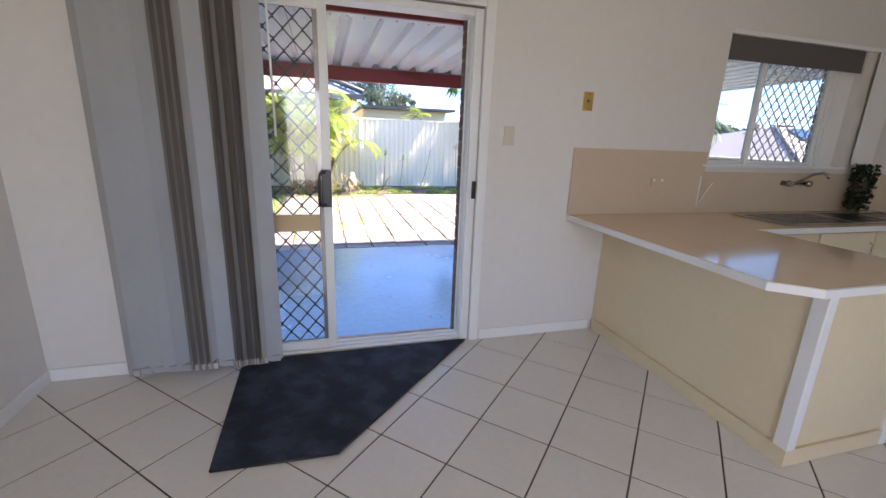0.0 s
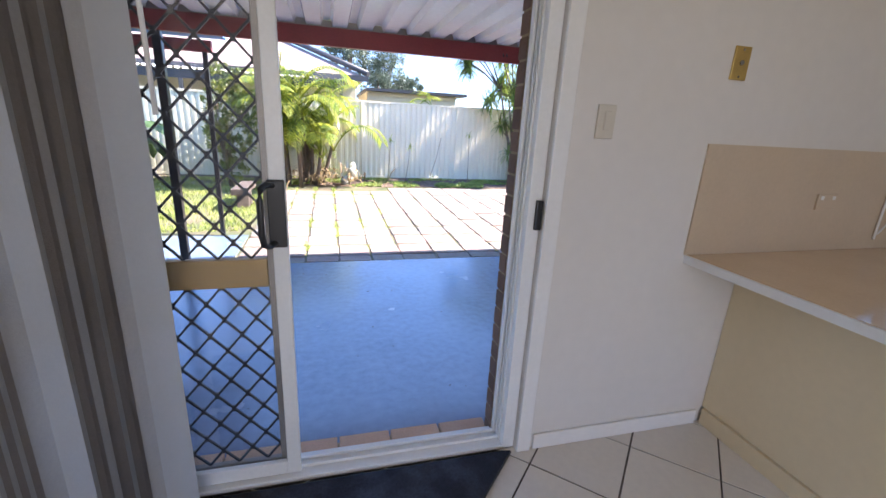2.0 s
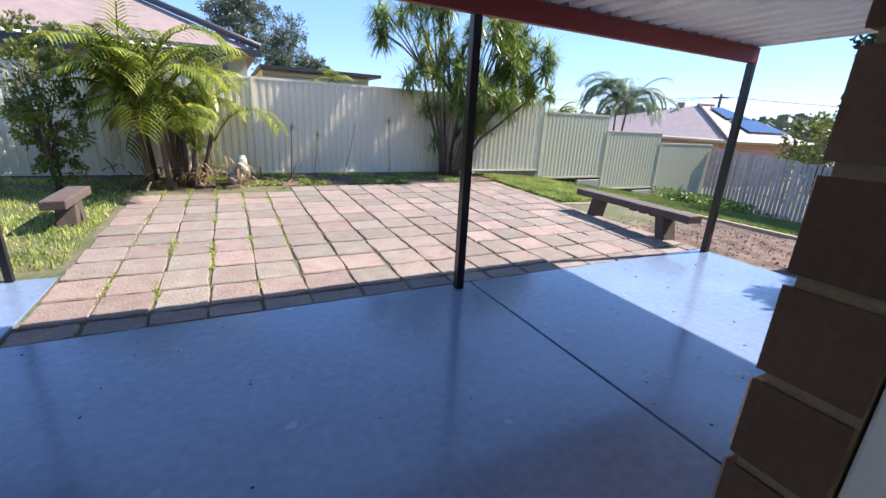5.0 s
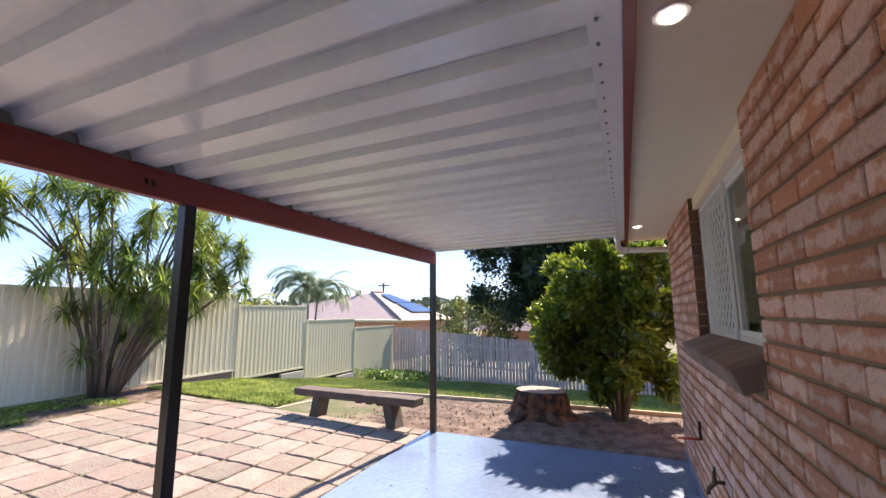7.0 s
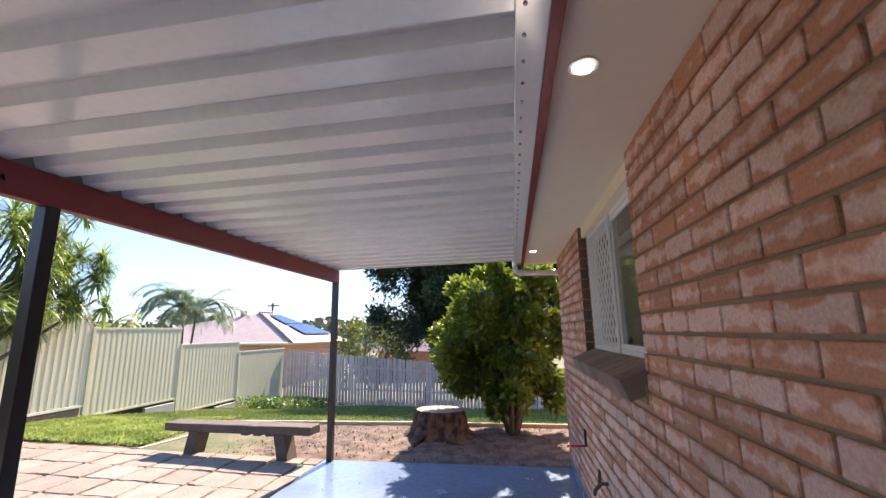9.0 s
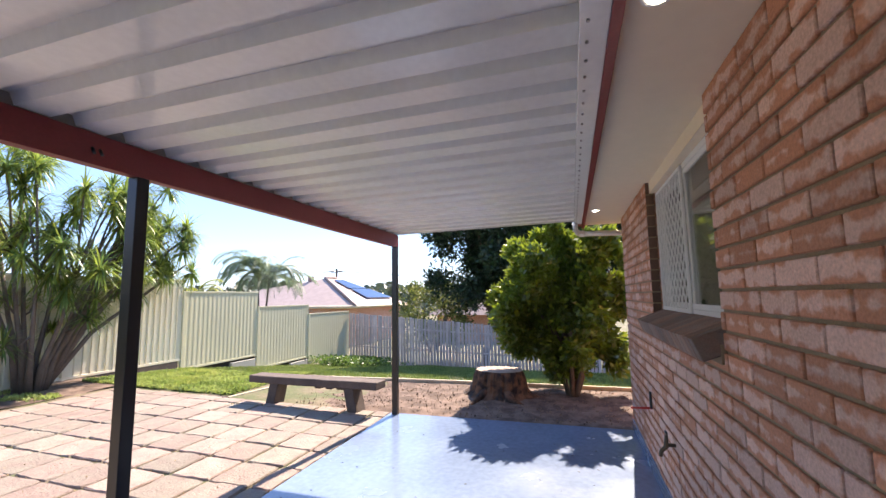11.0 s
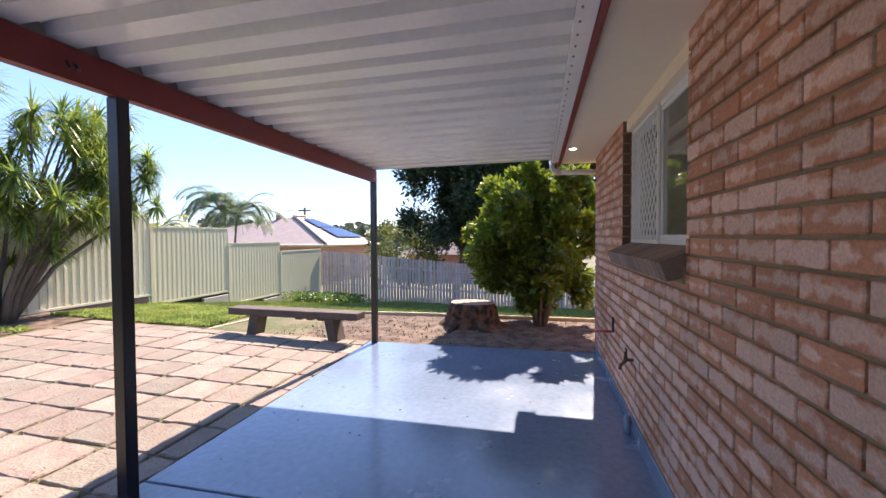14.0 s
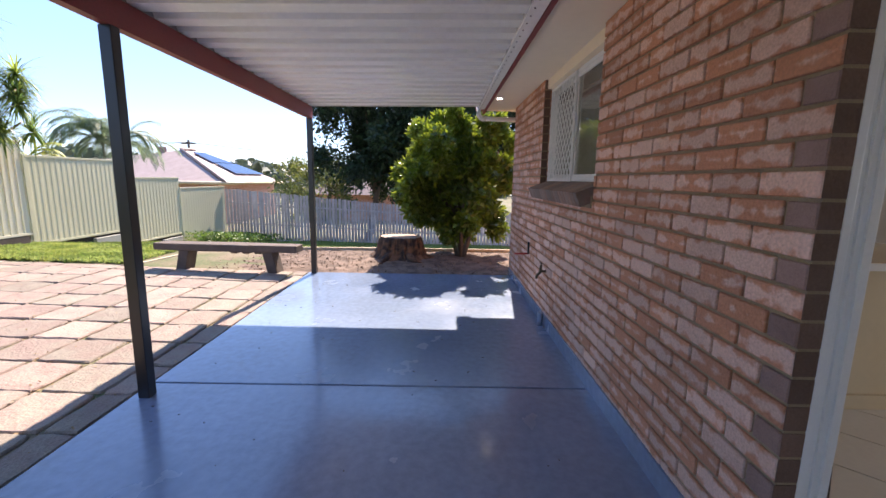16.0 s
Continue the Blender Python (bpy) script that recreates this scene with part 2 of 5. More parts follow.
M_EDGE = material("bleached_edging_wood", (0.50, 0.41, 0.29), 0.85, var=0.2, scale=6.0, bump=0.4, bscale=45)
M_STUMP = material("stump_bark", (0.04, 0.025, 0.018), 0.9, var=0.5, scale=9.0, bump=1.0, bscale=30, tint=(0.13, 0.065, 0.035))
M_STUMPT = material("stump_cut_top", (0.36, 0.26, 0.20), 0.85, var=0.3, scale=9.0, bump=0.6, bscale=60)
M_BARK = material("cane_bark", (0.13, 0.095, 0.072), 0.85, var=0.35, scale=7.0, bump=0.6, bscale=40)
M_CANE = material("dark_cane_bark", (0.14, 0.11, 0.09), 0.85, var=0.4, scale=7.0, bump=0.6, bscale=40)
M_DRAC = leafy("strap_leaf", (0.11, 0.19, 0.055), (0.28, 0.34, 0.06), 0.5, 0.3)
M_PALM = leafy("palm_leaf", (0.13, 0.20, 0.035), (0.38, 0.40, 0.05), 0.42)
M_BUSHL = leafy("laurel_leaf", (0.04, 0.08, 0.015), (0.15, 0.21, 0.022), 0.28, 0.3, (0.30, 0.38, 0.035))
M_DARKL = leafy("dark_leaf", (0.02, 0.045, 0.022), (0.035, 0.07, 0.025), 0.25)
M_GUM = leafy("gum_leaf", (0.085, 0.12, 0.085), (0.15, 0.18, 0.13), 0.3)
M_GRASS = leafy("grass_blade", (0.30, 0.38, 0.08), (0.45, 0.48, 0.15), 0.35, 0.6)
M_DRY = leafy("dry_frond", (0.35, 0.24, 0.13), (0.25, 0.17, 0.09), 0.2, 0.8)
M_RENDER = material("cream_render_wall", (0.62, 0.54, 0.38), 0.8, var=0.05, scale=1.0)
M_TERRA = material("terracotta_roof_tile", (0.32, 0.235, 0.21), 0.8, var=0.2, scale=3.0, bump=0.5, bscale=20, island=0.1)
_n, _l = M_TERRA.node_tree.nodes, M_TERRA.node_tree.links
_w = _n.new("ShaderNodeTexWave"); _w.bands_direction = "Z"; _w.wave_profile = "SAW"; _w.inputs["Scale"].default_value = 2.6; _w.inputs["Distortion"].default_value = 0.3
_g = _n.new("ShaderNodeNewGeometry"); _l.new(_g.outputs["Position"], _w.inputs["Vector"])
_b = _n.new("ShaderNodeBump"); _b.inputs["Strength"].default_value = 1.0; _b.inputs["Distance"].default_value = 0.06
_l.new(_w.outputs[0], _b.inputs["Height"]); _l.new(_b.outputs[0], _n["Principled BSDF"].inputs["Normal"])
def roof_tiles(name, base):
    """Rows of overlapping concrete tiles: a stepped bump and a faint shade line at each course."""
    m = material(name, base, 0.8, var=0.15, scale=3.0, island=0.1)
    n_, l_ = m.node_tree.nodes, m.node_tree.links
    w = n_.new("ShaderNodeTexWave"); w.bands_direction = "Z"; w.wave_profile = "SAW"; w.inputs["Scale"].default_value = 2.6; w.inputs["Distortion"].default_value = 0.3
    g = n_.new("ShaderNodeNewGeometry"); l_.new(g.outputs["Position"], w.inputs["Vector"])
    b = n_.new("ShaderNodeBump"); b.inputs["Strength"].default_value = 0.8; b.inputs["Distance"].default_value = 0.03
    l_.new(w.outputs[0], b.inputs["Height"]); l_.new(b.outputs[0], n_["Principled BSDF"].inputs["Normal"])
    return m


M_TERRAL = roof_tiles("pink_roof_tile", (0.40, 0.31, 0.285))
M_DARKTRIM = material("charcoal_gutter", (0.045, 0.045, 0.05), 0.5)
M_SOLAR = material("solar_cell", (0.02, 0.035, 0.10), 0.1, spec=0.8)
M_CONC = material("concrete", (0.42, 0.40, 0.35), 0.85, var=0.12, scale=3.0, bump=0.3, bscale=60)
M_BIN = material("bin_plastic", (0.10, 0.30, 0.20), 0.5, var=0.05)
M_YELLOW = material("bin_lid_plastic", (0.75, 0.55, 0.03), 0.45)
M_BLUE = material("blue_tarp", (0.10, 0.25, 0.62), 0.6, var=0.05)
M_PVC = material("white_pvc", (0.72, 0.70, 0.64), 0.4, var=0.04)
M_REDP = material("red_pipe_paint", (0.5, 0.03, 0.02), 0.4)

# ---- helpers for shapes ----
def box(bm, x0, x1, y0, y1, z0, z1, bevel=0.0):
    r = bmesh.ops.create_cube(bm, size=1.0)
    vs = r["verts"]
    for v in vs:
        v.co = Vector(((x0 + x1) / 2 + v.co.x * (x1 - x0), (y0 + y1) / 2 + v.co.y * (y1 - y0), (z0 + z1) / 2 + v.co.z * (z1 - z0)))
    if bevel:
        es = list({e for v in vs for e in v.link_edges})
        bmesh.ops.bevel(bm, geom=es, offset=bevel, segments=1 if bevel < 0.003 else 2, affect="EDGES", profile=0.5)
    return bm


def tube(bm, pts, radii, seg=8, closed=True):
    """A round, tapered tube through points."""
    rings = []
    pts = [Vector(p) for p in pts]
    up = Vector((0.13, 0.31, 0.94)).normalized()
    for i, p in enumerate(pts):
        d = (pts[min(i + 1, len(pts) - 1)] - pts[max(i - 1, 0)]).normalized()
        a = d.cross(up if abs(d.dot(up)) < 0.95 else Vector((1, 0, 0))).normalized()
        b = d.cross(a)
        r = radii[i] if isinstance(radii, (list, tuple)) else radii
        rings.append([bm.verts.new(p + (a * math.cos(t) + b * math.sin(t)) * r) for t in [2 * math.pi * k / seg for k in range(seg)]])
    for i in range(len(rings) - 1):
        for k in range(seg):
            f = bm.faces.new((rings[i][k], rings[i][(k + 1) % seg], rings[i + 1][(k + 1) % seg], rings[i + 1][k]))
            f.smooth = True
    if closed:
        bm.faces.new(rings[0][::-1]); bm.faces.new(rings[-1])
    return bm


def link(name, bm, mat, parent=None, label="", kind=""):
    me = bpy.data.meshes.new(name)
    bm.to_mesh(me); bm.free()
    me.materials.append(mat)
    ob = new(name, me)
    if parent:
        ob.parent = parent
    return tagged(ob, label=label, kind=kind)


def part(name, bm, mat, parent, label=""):
    return link(name, bm, mat, parent, label)


def thing(name, at, label, category, group="", kind=""):
    ob = new(name)
    ob.location = at
    return tagged(ob, label, category, group, kind)


def put(name, bm, mat, parent, label="", kind=""):
    """A part whose mesh is given in world places, under a parent that stands elsewhere (unturned)."""
    p, off = parent, Vector((0, 0, 0))
    while p:
        off += p.location
        p = p.parent
    bmesh.ops.translate(bm, verts=bm.verts[:], vec=-off)
    return link(name, bm, mat, parent, label, kind)


def bx(x0, x1, y0, y1, z0, z1, bevel=0.0):
    return box(bmesh.new(), x0, x1, y0, y1, z0, z1, bevel)


def setting(name, bm, mat, label=""):
    return link(name, bm, mat, None, label, "structure")


def holed(x0, x1, y0, y1, z0, z1, holes):
    """A wall slab along x with rectangular openings (xa, xb, za, zb), in butted blocks."""
    bm = bmesh.new()
    xs = sorted({x0, x1, *[h[0] for h in holes], *[h[1] for h in holes]})
    for a, b in zip(xs, xs[1:]):
        cuts = sorted((h[2], h[3]) for h in holes if h[0] <= a + 1e-6 and h[1] >= b - 1e-6)
        z = z0
        for c, d in cuts:
            if c > z + 1e-4:
                box(bm, a, b, y0, y1, z, c)
            z = d
        if z < z1 - 1e-4:
            box(bm, a, b, y0, y1, z, z1)
    bmesh.ops.remove_doubles(bm, verts=bm.verts[:], dist=1e-5)
    return bm


# ---- plan ----
YW = 0.203          # outer face of the brick wall
PZ = -0.11          # patio surface
SOF = 2.19          # soffit underside
CEIL = 2.55
DOOR = (-1.92, -0.031, 0.0, 2.12)
WIN = (1.80, 3.18, 1.235, 2.15)
WINO = (1.545, 3.05, 1.10, 2.19)
DOORO = (-1.98, -0.100, -0.2, 2.19)
CRS, BRK = 0.0823, 0.23


def gz(x, y):
    """Height of the ground."""
    h = -0.135 + 0.022 * max(0.0, min(y, 12) - 3.1)
    h -= 0.138 * max(0.0, min(x, 16) - 6.5)
    h -= 0.10 * max(0.0, min(1.0, (x - 4.8) / 1.4)) * max(0.0, min(1.0, (y - 5.7) / 1.5))
    if x < 5.2 and y < 0.5 and x > -6:
        h = min(h, -0.15)
    far = max(0.0, math.hypot(x - 4, y - 4) - 60)
    return h + 0.035 * min(far, 300) * (0.6 + 0.4 * math.sin(x * 0.013 + y * 0.021))


def axis(a, b, fine, far):
    s = list(np.arange(a, b + 1e-6, fine))
    d, v = fine, b
    while v < far:
        d *= 1.35; v += d; s.append(v)
    d, v = fine, a
    while v > -far:
        d *= 1.35; v -= d; s.insert(0, v)
    return s


bm = bmesh.new()
xs, ys = axis(-10, 18, 0.5, 900), axis(-8, 14, 0.5, 900)
grid = [[bm.verts.new((x, y, gz(x, y))) for y in ys] for x in xs]
for i in range(len(xs) - 1):
    for j in range(len(ys) - 1):
        bm.faces.new((grid[i][j], grid[i + 1][j], grid[i + 1][j + 1], grid[i][j + 1])).smooth = True
M_LAWN = material("lawn_soil_and_grass", (0.10, 0.115, 0.045), 0.95, var=0.4, scale=1.6, bump=0.8, bscale=40, tint=(0.15, 0.12, 0.075))
setting("ground", bm, M_LAWN, "green lawn with bare worn earth")

# ---- patio slab ----
JX = 1.36
bm = bmesh.new()
box(bm, JX + 0.008, 4.64, YW - 0.02, 3.05, PZ - 0.14, PZ, 0.006)
box(bm, -7.0, JX - 0.008, YW - 0.02, 3.05, PZ - 0.14, PZ, 0.006)
box(bm, -7.0, -1.80, 3.052, 4.30, PZ - 0.14, PZ, 0.006)
box(bm, JX - 0.01, JX + 0.01, YW, 3.04, PZ - 0.13, PZ - 0.02)
setting("patio_slab", bm, M_PATIO, "glossy blue-grey painted concrete patio slab")
bm = bx(-0.05, 4.68, YW - 0.004, YW + 0.013, PZ - 0.05, PZ + 0.11, 0.003)
setting("footing_strip", bm, M_PATIO, "blue painted footing along the brick wall")
setting("door_step", bx(-1.98, -0.09, 0.06, YW + 0.03, PZ + 0.002, -0.03, 0.004), M_MORTAR, "mortar bed under the door step")

# ---- walls of the house ----
XW0, XW1 = -4.6, 4.68
setting("wall_north", holed(XW0, XW1 - 0.1, 0.0, 0.06, -0.05, CEIL, [DOOR, WIN]), M_PLASTER, "cream painted plaster wall")
setting("wall_north_core", holed(XW0, XW1 - 0.02, 0.064, YW - 0.010, -0.14, SOF + 0.15, [(DOORO[0] - 0.001, -0.028, -0.2, 2.195), (WINO[0] - 0.007, WINO[1] + 0.007, 1.05, 2.195)]), M_MORTAR, "brown mortar joints")
setting("door_jamb_mortar", bx(DOORO[1] + 0.001, -0.0285, 0.132, YW - 0.010, -0.14, 2.194), M_MORTAR, "brown mortar of the door jamb")
setting("wall_west", bx(-2.56, -2.47, -5.2, -0.002, -0.05, CEIL), M_PLASTER, "cream painted plaster wall")
setting("wall_east", bx(3.96, 4.06, -5.2, -0.002, -0.05, CEIL), M_PLASTER, "cream painted plaster wall")
setting("wall_east_outer", bx(XW1 - 0.12, XW1 - 0.015, -5.3, 0.06, -0.14, SOF), M_BRICKI, "red brick side wall")
# opening made up for the fill lamp, in a wall that stays unseen
LAMP_GAP = (-1.6, 1.4, 0.5, 2.1)
setting("wall_south", holed(-2.56, 4.06, -5.3, -5.202, -0.05, CEIL, [LAMP_GAP]), M_PLASTER, "cream painted plaster wall")
setting("ceiling", bx(-2.56, 4.06, -5.3, 0.06, CEIL, CEIL + 0.04), M_CEIL, "white painted ceiling")
FX0, FX1, FY0 = -2.47, 3.96, -5.2
setting("floor", bx(-2.56, 4.06, -5.3, 0.0, -0.12, -0.004), M_GROUT, "dark grout bed of the tiled floor")
setting("door_sill_floor", bx(DOOR[0], DOOR[1], 0.002, 0.06, -0.11, -0.004), M_GROUT, "threshold bed")
bb = bmesh.new()
box(bb, 0.045, 0.93, -0.014, -0.001, 0.0, 0.075, 0.004)
box(bb, -2.466, -1.97, -0.014, -0.001, 0.0, 0.075, 0.004)
box(bb, -2.469, -2.455, -5.2, -0.016, 0.0, 0.075, 0.004)
setting("baseboard", bb, M_WHITE, "low white painted skirting board")

# added fill lamp behind the camera, brightens the room
lamp = new("indoor_fill_light", bpy.data.lights.new("indoor_fill_light", "AREA"))
lamp.data.shape, lamp.data.size, lamp.data.size_y, lamp.data.energy, lamp.data.color = "RECTANGLE", 1.6, 1.5, 5.8, (1.0, 0.95, 0.88)
lamp.matrix_world = look((-0.75, -5.25, 1.3), (-0.9, 0, 1.1))

# ---- roof of the house, soffit, fascia ----
setting("soffit", bx(XW0 - 2, 4.98, YW - 0.14, 0.588, SOF, SOF + 0.02), M_SOFFIT, "cream painted eave lining")
setting("soffit_end", bx(4.57, 4.98, -5.3, YW - 0.142, SOF, SOF + 0.02), M_SOFFIT, "cream painted eave lining")
setting("fascia", bx(XW0 - 2, 5.0, 0.59, 0.625, SOF - 0.035, SOF + 0.16, 0.003), M_RED, "dull red painted fascia board")
setting("window_head_trim", bx(WINO[0] + 0.002, WINO[1] - 0.002, 0.10, YW - 0.03, 2.102, SOF - 0.002), M_SOFFIT, "cream painted head panel over the window")
setting("door_head_trim", bx(DOORO[0] + 0.002, DOORO[1] - 0.002, 0.10, YW - 0.03, 2.135, SOF - 0.002), M_SOFFIT, "cream painted head panel over the door")
bm = bmesh.new()
a = [bm.verts.new(p) for p in ((-7, 0.62, 2.36), (5.02, 0.62, 2.36), (5.02, -6, 2.36), (-7, -6, 2.36), (-4, -2.7, 3.9), (2.0, -2.7, 3.9))]
for f in ((0, 1, 5, 4), (1, 2, 5), (2, 3, 4, 5), (3, 0, 4)):
    bm.faces.new([a[k] for k in f])
setting("house_roof", bm, M_TERRA, "terracotta tiled hip roof")

# ---- patio roof ----
RX0, RX1, RY0, RY1 = -5.7, 4.64, 0.70, 3.06
PITCH = 0.228
prof = []
x = RX1
while x > RX0:
    prof += [(x, 0.0), (x - 0.125, 0.0), (x - 0.145, 0.05), (x - 0.208, 0.05)]
    x -= PITCH
bm = bmesh.new()


def roof_z(y):
    return 2.19 - (y - RY0) * 0.014


rows = []
for y in (RY0, RY1):
    rows.append(([bm.verts.new((px, y, roof_z(y) + pz)) for px, pz in prof], [bm.verts.new((px, y, roof_z(y) + pz + 0.004)) for px, pz in prof]))
(a0, a1), (b0, b1) = rows
for i in range(len(prof) - 1):
    bm.faces.new((a0[i], a0[i + 1], b0[i + 1], b0[i])); bm.faces.new((a1[i], b1[i], b1[i + 1], a1[i + 1]))
    bm.faces.new((a0[i], a1[i], a1[i + 1], a0[i + 1])); bm.faces.new((b0[i], b0[i + 1], b1[i + 1], b1[i]))
patio_cover = thing("patio_cover", (1.2, 2.96, PZ), "ribbed steel patio cover on red beam and black posts beside house", "patio cover")
put("roof_sheet", bm, M_SHEET, patio_cover, "pale grey ribbed steel roof sheet")
put("beam", bx(RX0, 4.625, 2.925, 2.985, 1.995, 2.148, 0.003), M_RED, patio_cover, "dull red painted beam")
put("flashing", bx(RX0, 4.64, 0.627, 0.715, 2.158, 2.178, 0.002), M_SHEET, patio_cover, "pale flashing strip")
_b = bmesh.new()
bmesh.ops.create_cone(_b, segments=6, radius1=0.0055, radius2=0.0055, depth=0.008, cap_ends=True)
_me = bpy.data.meshes.new("screw"); _b.to_mesh(_me); _b.free(); _me.materials.append(M_GREYALU)
for i in range(70):
    o = new("screw", _me); o.parent = patio_cover
    o.location = Vector((4.58 - i * 0.114, 0.69, 2.155)) - patio_cover.location
for dx in (0, 0.035):
    put("hook", tube(bmesh.new(), [(0.93 + dx, 2.925, 2.075), (0.93 + dx, 2.915, 2.06), (0.93 + dx, 2.905, 2.045)], 0.007, 6), M_BLACK, patio_cover, "small black hook")
for px, py in ((1.19, 2.96), (4.59, 2.96), (-2.15, 2.96)):
    p = put("post", bx(px - 0.034, px + 0.034, py - 0.034, py + 0.034, PZ, 1.995, 0.004), M_POST, patio_cover, "black square steel post")
p = put("post", bx(-2.12, -2.07, 4.2, 4.25, PZ, 2.0, 0.004), M_POST, patio_cover, "slim black steel post at the patio corner")
side = thing("side_cover", (-3.0, 4.2, 2.0), "small red framed side cover with blue sheet beside the patio", "awning")
put("side_beam", bx(-5.7, -2.02, 4.19, 4.26, 2.0, 2.12, 0.003), M_RED, side)
put("side_sheet", bx(-5.7, -1.9, 3.1, 4.4, 2.17, 2.19), M_BLUE, side, "blue translucent sheet")

# strips added only to stop sun leaking through the ribs
put("light_block_strip", bx(RX0, 4.62, 2.945, 2.952, 2.149, 2.206), M_GREYALU, patio_cover, "added grey strip over the beam that stops light leaking in")
put("light_block_strip", bx(RX0, 4.62, 0.703, 0.708, 2.179, 2.242), M_GREYALU, patio_cover, "added grey strip at the wall side that stops light leaking in")
# downpipe
dp = thing("downpipe", (4.70, 0.68, 2.1), "white plastic drain pipe under the gutter end", "pipe")
put("elbow", tube(bmesh.new(), [(4.70, 0.70, 2.19), (4.70, 0.70, 2.09), (4.705, 0.68, 2.065), (4.72, 0.64, 2.05)], 0.035, 12), M_PVC, dp)
put("pipe_run", tube(bmesh.new(), [(4.72, 0.64, 2.05), (4.76, 0.0, 2.04)], 0.032, 12), M_PVC, dp)
put("collar", tube(bmesh.new(), [(4.718, 0.66, 2.052), (4.722, 0.60, 2.05)], 0.038, 12), M_PVC, dp)
setting("gutter", bx(4.66, 5.02, 0.626, 0.72, 2.19, 2.32, 0.004), M_RED, "red painted gutter end")

# soffit downlights
for lx, ly in ((0.81, 0.50), (4.02, 0.51)):
    d = thing("downlight", (lx, ly, SOF), "round white recessed downlight, lit, in the eave lining", "downlight", "eave downlights")
    bm = bmesh.new()
    bmesh.ops.create_cone(bm, segments=24, radius1=0.048, radius2=0.048, depth=0.006, cap_ends=True, matrix=Matrix.Translation((0, 0, -0.004)))
    part("rim", bm, M_WHITE, d)
    bm = bmesh.new()
    bmesh.ops.create_cone(bm, segments=24, radius1=0.031, radius2=0.031, depth=0.004, cap_ends=True, matrix=Matrix.Translation((0, 0, -0.0095)))
    part("diffuser", bm, lamp_mat("downlight_diffuser", (1.0, 0.93, 0.8), 4), d, "glowing warm white diffuser")

# ---- sliding door ----
door = thing("door_1", (-0.975, 0.09, 0.0), "white aluminium sliding door, slid open beside the vertical blinds", "door", kind="structure")
bm = bmesh.new()
box(bm, -0.086, -0.032, 0.02, 0.118, 0.0, 2.11, 0.003)
box(bm, -0.099, -0.0865, 0.104, 0.130, 0.0, 2.10, 0.003)
box(bm, -0.094, -0.0865, 0.076, 0.082, 0.02, 2.07)
box(bm, -0.094, -0.0865, 0.050, 0.056, 0.02, 2.07)
box(bm, -1.918, -1.875, 0.02, 0.15, 0.0, 2.11, 0.003)
box(bm, -1.874, -0.087, 0.02, 0.15, 2.07, 2.11, 0.003)
box(bm, -1.874, -0.087, 0.02, 0.15, -0.02, 0.018, 0.003)
box(bm, -1.874, -0.087, 0.068, 0.074, 0.018, 0.03)
box(bm, -1.874, -0.087, 0.11, 0.116, 0.018, 0.03)
put("door_frame", bm, M_ALU, door)
bm = bmesh.new()
box(bm, -0.032, 0.030, -0.018, 0.0, 0.0, 2.16, 0.004)
box(bm, -1.98, -0.034, -0.018, 0.0, 2.115, 2.16, 0.004)
box(bm, -1.98, -1.92, -0.018, 0.0, 0.0, 2.113, 0.004)
put("architrave", bm, M_WHITE, door)
GX0, GX1 = -1.87, -0.93
bm = bmesh.new()
box(bm, GX1 - 0.05, GX1, 0.045, 0.067, 0.02, 2.07, 0.003)
box(bm, GX0, GX0 + 0.05, 0.045, 0.067, 0.02, 2.07, 0.003)
box(bm, GX0 + 0.05, GX1 - 0.05, 0.045, 0.067, 0.02, 0.075, 0.003)
box(bm, GX0 + 0.05, GX1 - 0.05, 0.045, 0.067, 2.02, 2.07, 0.003)
gp = put("glass_panel", bm, M_ALU, door, "white framed sliding glass panel")
g = put("pane", bx(GX0 + 0.05, GX1 - 0.05, 0.054, 0.058, 0.075, 2.02), M_GLASS, gp)
g.visible_shadow = False
bm = bmesh.new()
SX0, SX1 = GX0 - 0.0, GX1 - 0.03
box(bm, SX1 - 0.045, SX1, 0.082, 0.104, 0.02, 2.07, 0.003)
box(bm, SX0, SX0 + 0.045, 0.082, 0.104, 0.02, 2.07, 0.003)
box(bm, SX0 + 0.045, SX1 - 0.045, 0.082, 0.104, 0.02, 0.07, 0.003)
box(bm, SX0 + 0.045, SX1 - 0.045, 0.082, 0.104, 2.03, 2.07, 0.003)
sp = put("screen_panel", bm, M_GREYALU, door, "grey framed security screen panel")
put("mid_rail", bx(SX0 + 0.045, SX1 - 0.046, 0.078, 0.108, 0.795, 0.895, 0.003), M_GOLD, sp, "bronze mid rail")


def lattice(x0, x1, z0, z1, y, px, pz, r, name, mat, parent):
    """A diamond grille of pressed bars with a knot at each crossing."""
    bm = bmesh.new()
    nx, nz = int(round((x1 - x0) / px)), int(round((z1 - z0) / pz))
    px, pz = (x1 - x0) / nx, (z1 - z0) / nz
    def bar(a, b):
        a, b = Vector(a), Vector(b)
        d = (b - a).normalized(); n = Vector((-d.z, 0, d.x)) * r; t = Vector((0, r, 0))
        vs = [bm.verts.new(p + q) for p in (a, b) for q in (n + t, n - t, -n - t, -n + t)]
        for k in range(4):
            bm.faces.new((vs[k], vs[(k + 1) % 4], vs[4 + (k + 1) % 4], vs[4 + k]))
    for i in range(nx):
        for j in range(nz):
            xa, xb, za, zb = x0 + i * px, x0 + (i + 1) * px, z0 + j * pz, z0 + (j + 1) * pz
            xm, zm = (xa + xb) / 2, (za + zb) / 2
